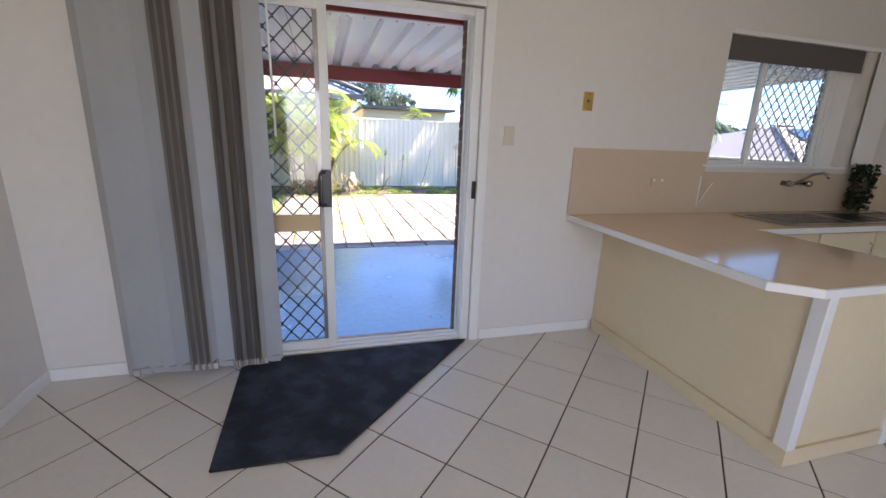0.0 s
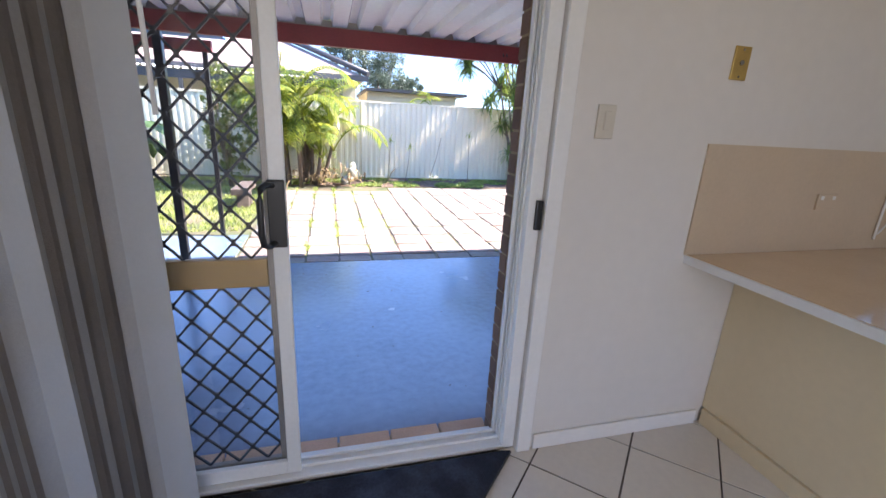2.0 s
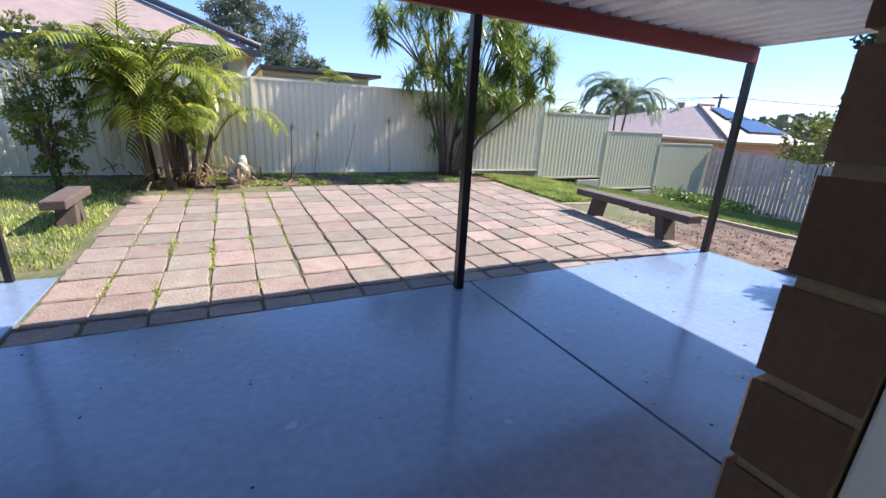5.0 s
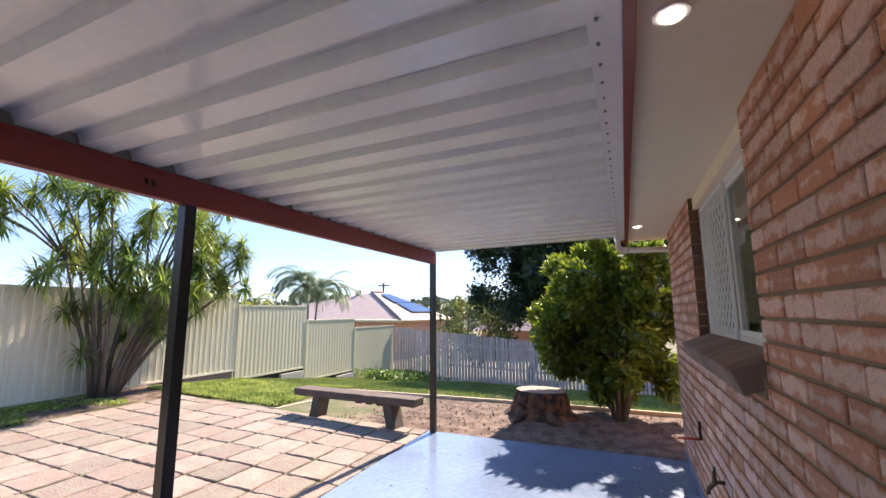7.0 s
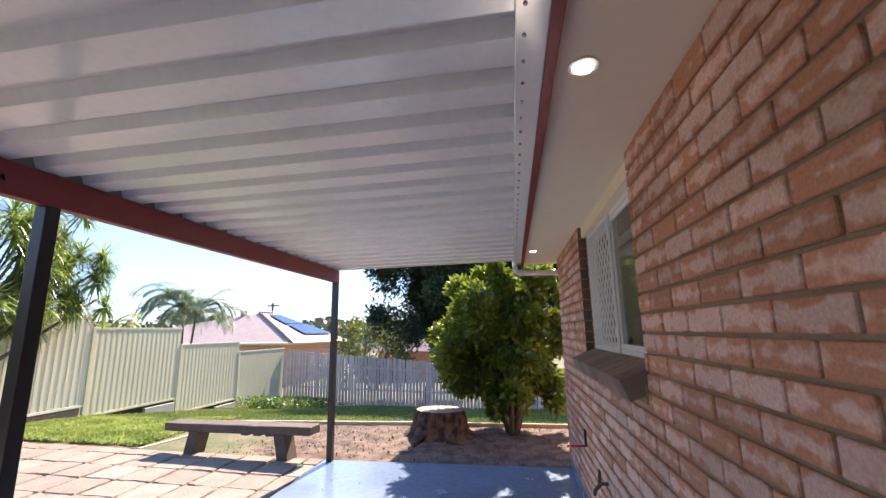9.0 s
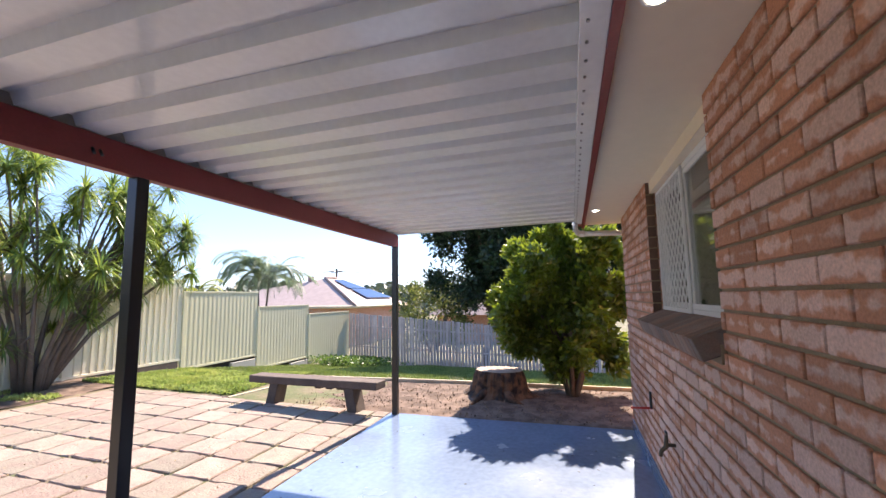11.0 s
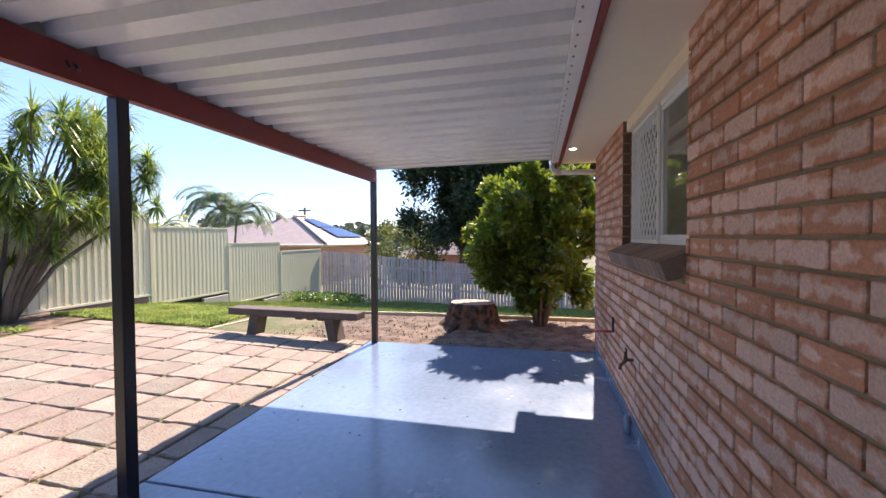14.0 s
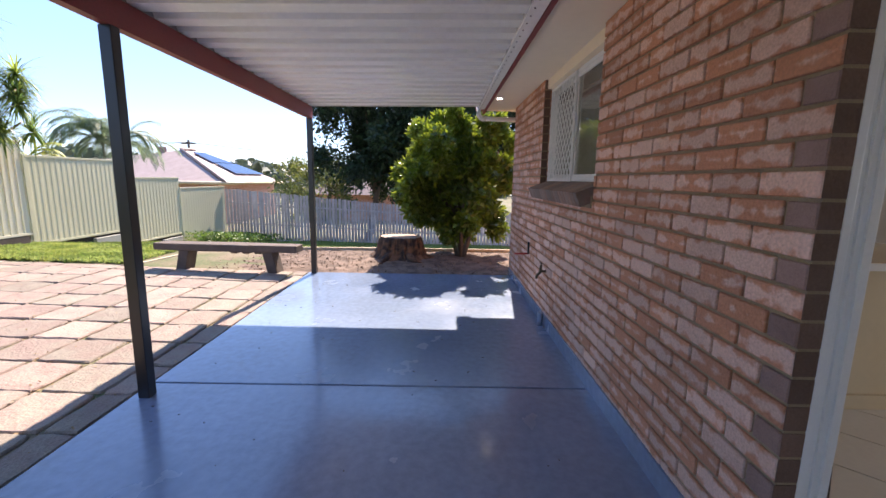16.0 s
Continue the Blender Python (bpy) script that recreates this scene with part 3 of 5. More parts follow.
            bar((xm, y, za), (xb, y, zm)); bar((xb, y, zm), (xm, y, zb)); bar((xm, y, zb), (xa, y, zm)); bar((xa, y, zm), (xm, y, za))
            for kx, kz in ((xb, zm), (xm, zb)):
                box(bm, kx - r * 1.9, kx + r * 1.9, y - r * 1.3, y + r * 1.3, kz - r * 3.2, kz + r * 3.2)
    return put(name, bm, mat, parent)


lattice(SX0 + 0.045, SX1 - 0.045, 0.07, 0.795, 0.094, 0.100, 0.117, 0.0036, "lower_grille", M_MESH, sp)
lattice(SX0 + 0.045, SX1 - 0.045, 0.895, 2.03, 0.094, 0.100, 0.117, 0.0036, "upper_grille", M_MESH, sp)
bm = bmesh.new()
hx = GX1 - 0.028
tube(bm, [(hx - 0.008, 0.034, 0.965), (hx - 0.026, 0.006, 0.960), (hx - 0.038, -0.018, 0.972), (hx - 0.042, -0.024, 1.005), (hx - 0.042, -0.026, 1.06), (hx - 0.042, -0.024, 1.115), (hx - 0.038, -0.018, 1.146), (hx - 0.026, 0.006, 1.158), (hx - 0.008, 0.034, 1.153)], 0.0105, 8)
box(bm, hx - 0.028, hx + 0.026, 0.026, 0.044, 0.95, 1.17, 0.004)
put("door_handle", bm, M_BLACK, door, "black plastic pull handle")
put("strike", bx(-0.058, -0.034, 0.002, 0.0195, 1.0, 1.112, 0.003), M_BLACK, door, "black latch strike")

# ---- kitchen window ----
win = thing("window_1", ((WIN[0] + WIN[1]) / 2, 0.1, 1.22), "white aluminium sliding window with a diamond security grille, above the sink", "window", kind="structure")
wx0, wx1, wz0, wz1 = 1.55, 3.02, 1.215, 2.10
bm = bmesh.new()
for b in ((wx0, wx0 + 0.04, wz0, wz1), (wx1 - 0.04, wx1, wz0, wz1), (wx0 + 0.04, wx1 - 0.04, wz0, wz0 + 0.035), (wx0 + 0.04, wx1 - 0.04, wz1 - 0.035, wz1)):
    box(bm, b[0], b[1], 0.076, 0.124, b[2], b[3], 0.003)
put("window_frame", bm, M_ALU, win)
wm = 2.27
for n, (xa, xb, yy) in enumerate(((wx0 + 0.04, wm + 0.02, 0.112), (wm - 0.02, wx1 - 0.04, 0.092))):
    bm = bmesh.new()
    box(bm, xa, xa + 0.035, yy - 0.008, yy + 0.008, wz0 + 0.036, wz1 - 0.036, 0.002)
    box(bm, xb - 0.035, xb, yy - 0.008, yy + 0.008, wz0 + 0.036, wz1 - 0.036, 0.002)
    box(bm, xa + 0.035, xb - 0.035, yy - 0.008, yy + 0.008, wz0 + 0.036, wz0 + 0.066, 0.002)
    box(bm, xa + 0.035, xb - 0.035, yy - 0.008, yy + 0.008, wz1 - 0.066, wz1 - 0.036, 0.002)
    s = put("sash", bm, M_ALU, win)
    g = put("pane", bx(xa + 0.035, xb - 0.035, yy - 0.002, yy + 0.002, wz0 + 0.066, wz1 - 0.066), M_GLASSK, s)
    g.visible_shadow = False
bm = bmesh.new()
for b in ((wm, wm + 0.022, wz0 + 0.01, wz1 - 0.01), (wx1 - 0.03, wx1 - 0.005, wz0 + 0.01, wz1 - 0.01), (wm + 0.025, wx1 - 0.03, wz0 + 0.01, wz0 + 0.035), (wm + 0.025, wx1 - 0.03, wz1 - 0.035, wz1 - 0.01)):
    box(bm, b[0], b[1], 0.126, 0.140, b[2], b[3], 0.002)
sc = put("screen_frame", bm, M_ALU, win, "white screen frame")
lattice(wm + 0.025, wx1 - 0.03, wz0 + 0.035, wz1 - 0.035, 0.133, 0.090, 0.100, 0.0032, "window_grille", M_MESHW, sc)
setting("window_reveal", holed(WIN[0] - 0.05, WIN[1] + 0.06, 0.0605, 0.074, 1.16, 2.2, [(WIN[0], wx1 - 0.02, WIN[2], WIN[3])]), M_WHITE, "white painted window reveal")
setting("window_sill_board", bx(WIN[0] - 0.05, WIN[1] + 0.05, -0.03, 0.058, WIN[2] + 0.001, WIN[2] + 0.02, 0.004), M_WHITE, "white painted window sill board")
rb = thing("roller_blind", (2.5, 0.0, 2.1), "dark grey roller blind, mostly rolled up, over the kitchen window", "roller blind")
put("blind_cloth", bx(WIN[0] + 0.01, WIN[1] - 0.01, 0.012, 0.016, 2.0, 2.145), M_ROLLER, rb)
put("headbox", bx(WIN[0] - 0.01, WIN[1] + 0.6, -0.02, 0.008, 2.145, 2.175, 0.004), M_WHITE, rb)
put("bottom_bar", bx(WIN[0] + 0.01, WIN[1] - 0.01, 0.008, 0.02, 1.985, 2.0, 0.003), M_ROLLER, rb)

# ================= indoors =================
# vertical blinds
vb = thing("vertical_blinds", (-1.65, -0.10, 2.16), "grey fabric vertical blinds drawn back beside the sliding door", "vertical blinds")
put("headrail", bx(-2.08, 0.0, -0.125, -0.075, 2.165, 2.20, 0.003), M_WHITE, vb, "white headrail")
put("wand", tube(bmesh.new(), [(-1.215, -0.135, 2.15), (-1.205, -0.14, 1.35)], 0.006, 8), M_WHITE, vb, "white plastic wand")


def slat(x, turn, mat, w=0.088, sway=0.0):
    bm = bmesh.new()
    n = 6
    z0, z1 = 0.045 + random.uniform(-0.004, 0.004), 2.16
    c, s = math.cos(turn), math.sin(turn)
    cols = []
    for i in range(n + 1):
        u = (i / n - 0.5) * w
        v = 0.006 * (1 - (2 * i / n - 1) ** 2)
        cols.append([(x + u * c - v * s + sway * (zz / 2.16 - 1) * 0.5, -0.10 + u * s + v * c, zz) for zz in (z0, z0 + 0.03, 1.1, z1)])
    for side in (0.0, 0.0012):
        vs = [[bm.verts.new((p[0] - s * side, p[1] + c * side, p[2])) for p in col] for col in cols]
        for i in range(n):
            for j in range(3):
                q = (vs[i][j], vs[i + 1][j], vs[i + 1][j + 1], vs[i][j + 1])
                bm.faces.new(q if not side else q[::-1]).smooth = True
    sl = put("slat", bm, mat, vb)
    put("weight", bx(x - 0.3 * w * abs(c) - 0.004, x + 0.3 * w * abs(c) + 0.004, -0.10 - 0.3 * w * abs(s) - 0.003, -0.10 + 0.3 * w * abs(s) + 0.003, z0 - 0.004, z0 + 0.03), mat, sl)


# edge-on slats take the shaded fabric copies, face-on slats the light one
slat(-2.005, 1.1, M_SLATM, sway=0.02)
for k, (sx_, turn) in enumerate(((-1.965, 0.35), (-1.895, 0.15), (-1.825, 0.28), (-1.762, 0.55))):
    slat(sx_, turn, M_SLAT, sway=0.02)
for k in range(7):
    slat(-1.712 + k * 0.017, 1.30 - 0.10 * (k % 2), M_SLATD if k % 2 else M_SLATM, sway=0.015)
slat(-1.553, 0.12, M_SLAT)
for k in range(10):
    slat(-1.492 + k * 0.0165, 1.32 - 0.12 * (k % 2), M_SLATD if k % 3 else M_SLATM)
slat(-1.292, 0.30, M_SLAT)

# rug: a folded-corner mat
bm = bmesh.new()
pts = [(-1.47, -0.915), (-0.955, -0.930), (-0.50, -0.46), (-0.062, -0.015), (-0.10, -0.008), (-1.44, -0.012), (-1.485, -0.10)]
lo = [bm.verts.new((x, y, 0.003)) for x, y in pts]
hi = [bm.verts.new((x, y, 0.014)) for x, y in pts]
bm.faces.new(lo[::-1]); bm.faces.new(hi)
for i in range(len(pts)):
    bm.faces.new((lo[i], lo[(i + 1) % len(pts)], hi[(i + 1) % len(pts)], hi[i]))
rug = thing("door_mat", (-0.9, -0.4, 0.0), "dark navy plush mat with cut corner at the sliding door", "rug")
put("mat_surface", bm, M_RUG, rug)
bm = bmesh.new()
for i in range(len(pts)):
    a, b = Vector((*pts[i], 0.008)), Vector((*pts[(i + 1) % len(pts)], 0.008))
    tube(bm, [a, b], 0.006, 5)
put("binding", bm, M_BLACK, rug, "black bound edge")

# wall fittings
sw = thing("light_switch", (0.168, -0.004, 1.40), "white plastic light switch on the cream wall", "light switch")
M_SWITCH = material("aged_switch_plastic", (0.60, 0.55, 0.46), 0.35, var=0.03)
put("cover_plate", bx(0.132, 0.204, -0.010, 0.0, 1.342, 1.460, 0.003), M_SWITCH, sw)
put("rocker", bx(0.157, 0.184, -0.015, -0.010, 1.372, 1.437, 0.002), M_SWITCH, sw)
pl = thing("brass_plate", (0.712, -0.004, 1.64), "brass wall plate with a socket and two screws on the wall", "wall plate")
put("cover_plate", bx(0.675, 0.750, -0.007, 0.0, 1.580, 1.698, 0.003), M_BRASS, pl)
put("socket", tube(bmesh.new(), [(0.712, -0.007, 1.640), (0.712, -0.012, 1.640)], 0.009, 10), M_STEEL, pl)
for zz in (1.592, 1.686):
    put("screw", tube(bmesh.new(), [(0.712, -0.007, zz), (0.712, -0.009, zz)], 0.004, 8), M_STEEL, pl)
ol = thing("power_outlet", (1.36, -0.01, 1.115), "beige double power outlet on the tan splashback", "power outlet")
put("cover_plate", bx(1.302, 1.418, -0.018, -0.0085, 1.080, 1.152, 0.003), M_SPLASH, ol)
for ox in (1.325, 1.395):
    put("rocker", bx(ox - 0.008, ox + 0.008, -0.021, -0.018, 1.125, 1.142), M_WHITE, ol)

# kitchen bench
BZ = 0.885
setting("splashback", holed(0.648, 1.78, -0.008, -0.001, BZ + 0.001, 1.343, []), M_SPLASH, "tan laminate splashback")
setting("splashback_low", holed(1.781, 3.955, -0.008, -0.001, BZ + 0.001, 1.20, []), M_SPLASH, "tan laminate splashback below the window")
bm = bmesh.new()
poly = [(0.655, -0.0015), (0.655, -1.415), (0.79, -1.535), (1.66, -1.535), (1.66, -0.60), (3.955, -0.60), (3.955, -0.0015)]
for z, flip in ((BZ - 0.036, True), (BZ - 0.002, False)):
    f = bm.faces.new([bm.verts.new((x, y, z)) for x, y in poly])
    if flip:
        f.normal_flip()
bm.verts.ensure_lookup_table()
n = len(poly)
for i in range(n):
    bm.faces.new((bm.verts[i], bm.verts[(i + 1) % n], bm.verts[n + (i + 1) % n], bm.verts[n + i]))
bmesh.ops.recalc_face_normals(bm, faces=bm.faces[:])
top = thing("kitchen_worktop", (1.2, -0.9, BZ - 0.03), "tan laminate worktop with white edging, angled corner, on cream cabinets", "worktop")
put("core", bm, M_WHITE, top, "white square edging")
bm = bmesh.new()
inset = [(0.664, -0.003), (0.664, -1.411), (0.794, -1.526), (1.651, -1.526), (1.651, -0.591), (3.954, -0.591), (3.954, -0.003)]
bm.faces.new([bm.verts.new((x, y, BZ)) for x, y in inset])
ext = bmesh.ops.extrude_face_region(bm, geom=bm.faces[:])
bmesh.ops.translate(bm, verts=[v for v in ext["geom"] if isinstance(v, bmesh.types.BMVert)], vec=(0, 0, -0.0015))
bmesh.ops.recalc_face_normals(bm, faces=bm.faces[:])
put("surface", bm, M_TAN, top, "glossy tan laminate surface")
pen = thing("peninsula_cabinet", (1.3, -0.8, 0.0), "cream laminate peninsula cabinet under the overhanging tan worktop", "cabinet")
put("body", bx(0.968, 1.62, -1.448, -0.002, 0.085, BZ - 0.038, 0.002), M_CREAM, pen)
put("kickboard", bx(0.955, 1.60, -1.46, -0.016, 0.0, 0.083, 0.003), M_CREAM, pen)
put("corner_post", bx(0.953, 1.005, -1.462, -1.40, 0.0835, BZ - 0.038, 0.004), M_WHITE, pen, "white corner trim")
put("corner_post", bx(1.585, 1.635, -1.462, -1.41, 0.0, BZ - 0.038, 0.004), M_WHITE, pen, "white corner trim")
base = thing("sink_cabinet", (2.8, -0.3, 0.0), "cream laminate base cabinets with doors beneath the sink worktop", "cabinet")
put("body", bx(1.63, 3.95, -0.555, -0.002, 0.10, BZ - 0.038, 0.002), M_CREAM, base)
put("kickboard", bx(1.63, 3.95, -0.52, -0.10, 0.0, 0.098), M_CREAM, base)
for k in range(4):
    d = put("door", bx(1.70 + k * 0.56, 2.25 + k * 0.56, -0.574, -0.557, 0.11, BZ - 0.05, 0.003), M_CREAM, base)
    put("door_handle", tube(bmesh.new(), [(2.2 + k * 0.56, -0.58, 0.66), (2.2 + k * 0.56, -0.60, 0.67), (2.2 + k * 0.56, -0.60, 0.75), (2.2 + k * 0.56, -0.58, 0.76)], 0.004, 6), M_STEEL, d)

# sink and taps
sk = thing("kitchen_sink", (2.75, -0.3, BZ), "stainless steel kitchen sink with drainer set in the worktop", "sink")
bm = bmesh.new()
for b in ((2.0, 3.62, -0.53, -0.49), (2.0, 3.62, -0.14, -0.10), (2.0, 2.06, -0.489, -0.141), (3.56, 3.62, -0.489, -0.141), (2.72, 2.78, -0.489, -0.141), (3.16, 3.20, -0.489, -0.141)):
    box(bm, b[0], b[1], b[2], b[3], BZ + 0.001, BZ + 0.009, 0.003)
put("rim", bm, M_STEEL, sk)
bm = bmesh.new()
for i in range(14):
    box(bm, 2.09 + i * 0.043, 2.105 + i * 0.043, -0.46, -0.17, BZ + 0.002, BZ + 0.0055, 0.001)
box(bm, 2.06, 2.72, -0.489, -0.141, BZ + 0.001, BZ + 0.002)
put("drainer", bm, M_STEEL, sk, "ribbed drainer")
# bowls are flat plates, their inner shade painted as darker steel
for bx0, bx1 in ((2.78, 3.16), (3.20, 3.56)):
    bm = bmesh.new()
    box(bm, bx0, bx1, -0.489, -0.141, BZ + 0.0005, BZ + 0.0015)
    box(bm, bx0 + 0.03, bx1 - 0.03, -0.46, -0.17, BZ + 0.0015, BZ + 0.003, 0.001)
    put("bowl", bm, material("steel_bowl_shade", (0.10, 0.10, 0.10), 0.3, metal=1.0), sk, "flat steel plate darkened as the shade inside a bowl")
tp = thing("kitchen_tap", (2.69, -0.01, 1.12), "chrome wall taps with a swan spout over the sink", "tap")
put("body", tube(bmesh.new(), [(2.58, -0.035, 1.12), (2.80, -0.035, 1.12)], 0.014, 10), M_STEEL, tp)
for tx in (2.585, 2.795):
    put("handle", tube(bmesh.new(), [(tx, -0.008, 1.12), (tx, -0.05, 1.12), (tx, -0.055, 1.12), (tx, -0.085, 1.12)], [0.022, 0.016, 0.028, 0.022], 10), M_STEEL, tp, "round tap handle")
put("spout", tube(bmesh.new(), [(2.69, -0.035, 1.12), (2.70, -0.07, 1.15), (2.72, -0.13, 1.20), (2.735, -0.19, 1.215), (2.745, -0.22, 1.20), (2.745, -0.225, 1.175)], 0.011, 10), M_STEEL, tp)
# trailing pot plant in the corner
pot = thing("trailing_plant", (3.44, -0.12, BZ), "green trailing plant hanging over the worktop beside the sink", "plant")
put("pot", tube(bmesh.new(), [(3.30, -0.12, BZ), (3.30, -0.12, BZ + 0.26)], [0.04, 0.055], 14), M_WOODG, pot)
bm = bmesh.new()
rng = random.Random(4)
for i in range(900):
    a, r, h = rng.uniform(0, 6.28), rng.uniform(0.03, 0.10), rng.uniform(0.04, 0.40)
    p = Vector((3.30 + r * math.cos(a), -0.13 + r * math.sin(a) * 0.8, BZ + h))
    u = Vector((rng.uniform(-1, 1), rng.uniform(-1, 1), rng.uniform(-1, 0.3))).normalized() * 0.022
    v = u.cross(Vector((0.3, 0.2, 1))).normalized() * 0.011
    q = [bm.verts.new(p + w) for w in (-u, v, u, -v)]
    bm.faces.new(q)
tagged(put("foliage", bm, M_DARKL, pot), kind="stuff")
bk = thing("wall_bracket", (1.745, -0.015, 1.04), "thin white folding wall bracket beside the sink", "bracket")
put("upright", bx(1.740, 1.750, -0.022, -0.013, 0.935, 1.165, 0.002), M_WHITE, bk)
put("strut", tube(bmesh.new(), [(1.752, -0.022, 0.96), (1.80, -0.045, 1.07), (1.83, -0.05, 1.12)], 0.004, 8), M_WHITE, bk)
# pale curtain edge of the return at the end of the window
setting("window_end_panel", bx(3.26, 3.50, -0.045, -0.0305, 1.28, 2.14, 0.003), M_WHITE, "white painted panel beside the window")

# ================= garden =================
# paving
bm = bmesh.new()
PX0, PX1, PY0, PY1 = -1.78, 4.66, 3.054, 7.95
setting("paving_bed", bx(PX0, PX1, PY0, PY1, -0.30, PZ - 0.028), M_SAND, "mossy sand bed of the paving")


def tilt_to(x, y):
    return PZ - 0.028 + 0.021 * max(0.0, y - 3.2)


bm = bmesh.new()
nx, ny = 26, 20
vv = [[bm.verts.new((PX0 + (PX1 - PX0) * i / nx, PY0 + 0.001 + (PY1 - PY0) * j / ny, tilt_to(0, PY0 + (PY1 - PY0) * j / ny) - 0.001 + 0.004 * noise.noise(Vector((i * 1.7, j * 1.9, 0))))) for j in range(ny + 1)] for i in range(nx + 1)]
for i in range(nx):
    for j in range(ny):
        bm.faces.new((vv[i][j], vv[i + 1][j], vv[i + 1][j + 1], vv[i][j + 1]))
tagged(link("joint_sand", bm, M_SAND, None, "brown sand and moss in the paving joints"), kind="structure")

# fence of steel panels
FY = 9.2


def panel_fence(name, x0, x1, zb, zt, mat, label, rib=0.020):
    """A ribbed steel fence panel with rails and end posts."""
    f = thing(name, (x0, FY, zb), label, "fence panel", "cream fence panels")
    bm = bmesh.new()
    pr, x = [], x0 + 0.03
    step = 0.125
    n = int((x1 - x0 - 0.06) / step)
    step = (x1 - x0 - 0.06) / n
    for i in range(n):
        a = x + i * step
        pr += [(a, 0.0), (a + step * 0.42, 0.0), (a + step * 0.5, rib), (a + step * 0.92, rib)]
    pr.append((x + n * step, 0.0))
    lo = [bm.verts.new((px, FY - 0.014 + py, zb)) for px, py in pr]
    hi = [bm.verts.new((px, FY - 0.014 + py, zt)) for px, py in pr]
    for i in range(len(pr) - 1):
        bm.faces.new((lo[i], lo[i + 1], hi[i + 1], hi[i]))
    put("sheet", bm, mat, f)
    put("top_rail", bx(x0 + 0.03, x1 - 0.03, FY - 0.024, FY + 0.024, zt - 0.03, zt + 0.015, 0.003), mat, f)
    put("bottom_rail", bx(x0 + 0.03, x1 - 0.03, FY - 0.024, FY + 0.024, zb - 0.015, zb + 0.03, 0.003), mat, f)
    put("post", bx(x0 - 0.028, x0 + 0.028, FY - 0.03, FY + 0.03, zb - 0.35, zt + 0.02, 0.003), mat, f)
    return f


# near-black colour that stands in for the shade under the stepped panels
M_GAPSHADE = material("under_fence_shade", (0.035, 0.028, 0.022), 0.9, var=0.3, scale=6.0)
M_FENCEG = material("green_cream_steel_fence", (0.60, 0.57, 0.39), 0.45, var=0.05, scale=1.5)
edges = [-9.6, -7.2, -4.8, -2.4, 0.0, 2.36, 4.70, 6.99]
for a, b in zip(edges, edges[1:]):
    panel_fence("fence_panel", a, b, 0.03, 1.80, M_FENCE, "cream ribbed steel fence panel behind the paved yard")
for (a, b), zb, zt in zip(((6.99, 9.36), (9.36, 11.74), (11.74, 14.4)), (-0.19, -0.56, -0.88), (1.54, 1.13, 0.83)):
    f = panel_fence("fence_panel", a, b, zb, zt, M_FENCEG, "pale green ribbed steel fence panel stepping down the slope", 0.004)
    put("plinth", bx(b - 0.95, b - 0.1, FY - 0.06, FY + 0.024, gz(b, FY) - 0.1, zb - 0.07, 0.008), M_CONC, f, "rough concrete plinth block")
    # added board, painted dark as the shadowed gap below the panel
    put("gap_shade_board", bx(a + 0.03, b - 0.03, FY + 0.032, FY + 0.07, gz(b, FY) - 0.2, zb + 0.05), M_GAPSHADE, f, "added dark board standing in for shade under the panel")
setting("fence_kerb", bx(-9.6, 6.9, FY - 0.02, FY + 0.05, -0.3, 0.012), M_WOODG, "dark timber kerb under the fence")

# paling fence at the right
pf = thing("paling_fence", (14.42, 4.0, -1.0), "weathered grey timber paling fence at the end of the lawn", "fence")
rng = random.Random(8)
y = 9.1
while y > -7:
    base = gz(14.4, y) + 0.02
    t = (9.1 - y) / 6.0
    topz = max(0.76 - 0.080 * (9.1 - y), 0.05) + rng.uniform(-0.02, 0.02)
    lean = rng.uniform(-0.012, 0.012)
    bm = bmesh.new()
    box(bm, 14.40, 14.418, y - 0.043, y + 0.047, base, topz, 0)
    for v in bm.verts:
        v.co.y += (v.co.z - base) * lean
    put("paling", bm, M_PICKET, pf)
    y -= 0.118
for hz in (0.35, 1.1):
    bm = bmesh.new()
    a, b = Vector((14.44, 9.1, -0.85 + hz)), Vector((14.44, 1.5, -1.1 + hz * 0.9))
    tube(bm, [a, b, (14.44, -7, -1.1 + hz * 0.9)], 0.03, 4)
    put("rail", bm, M_PICKET, pf, "grey timber rail")

# garden bed
bm = bmesh.new()
NX, NY = 34, 90
v2 = []
for i in range(NX + 1):
    row = []
    for j in range(NY + 1):
        x, y = 4.665 + (6.60 - 4.665) * i / NX, -4.0 + (5.62 + 4.0) * j / NY
        e = min(i, NX - i, 3) / 3
        row.append(bm.verts.new((x, y, -0.135 + 0.012 + e * (0.012 + 0.022 * noise.noise(Vector((x * 4, y * 4, 1))) + 0.012 * noise.noise(Vector((x * 15, y * 15, 3)))))))
    v2.append(row)
for i in range(NX):
    for j in range(NY):
        bm.faces.new((v2[i][j], v2[i + 1][j], v2[i + 1][j + 1], v2[i][j + 1])).smooth = True
setting("garden_bed", bm, M_SOIL, "bare brown garden bed with bark chips")
rng = random.Random(5)
bm = bmesh.new()
for i in range(1800):
    x, y = rng.uniform(4.70, 6.58), rng.uniform(-1.0, 5.6)
    s = rng.uniform(0.006, 0.013) if i % 9 else rng.uniform(0.012, 0.018)
    m = Matrix.Translation((x, y, -0.108 + s * 0.3)) @ Euler((rng.uniform(0, 3), rng.uniform(0, 3), rng.uniform(0, 6))).to_matrix().to_4x4() @ Matrix.Diagonal((s * 1.8, s, s * 0.5, 1))
    bmesh.ops.create_cube(bm, size=1.0, matrix=m)
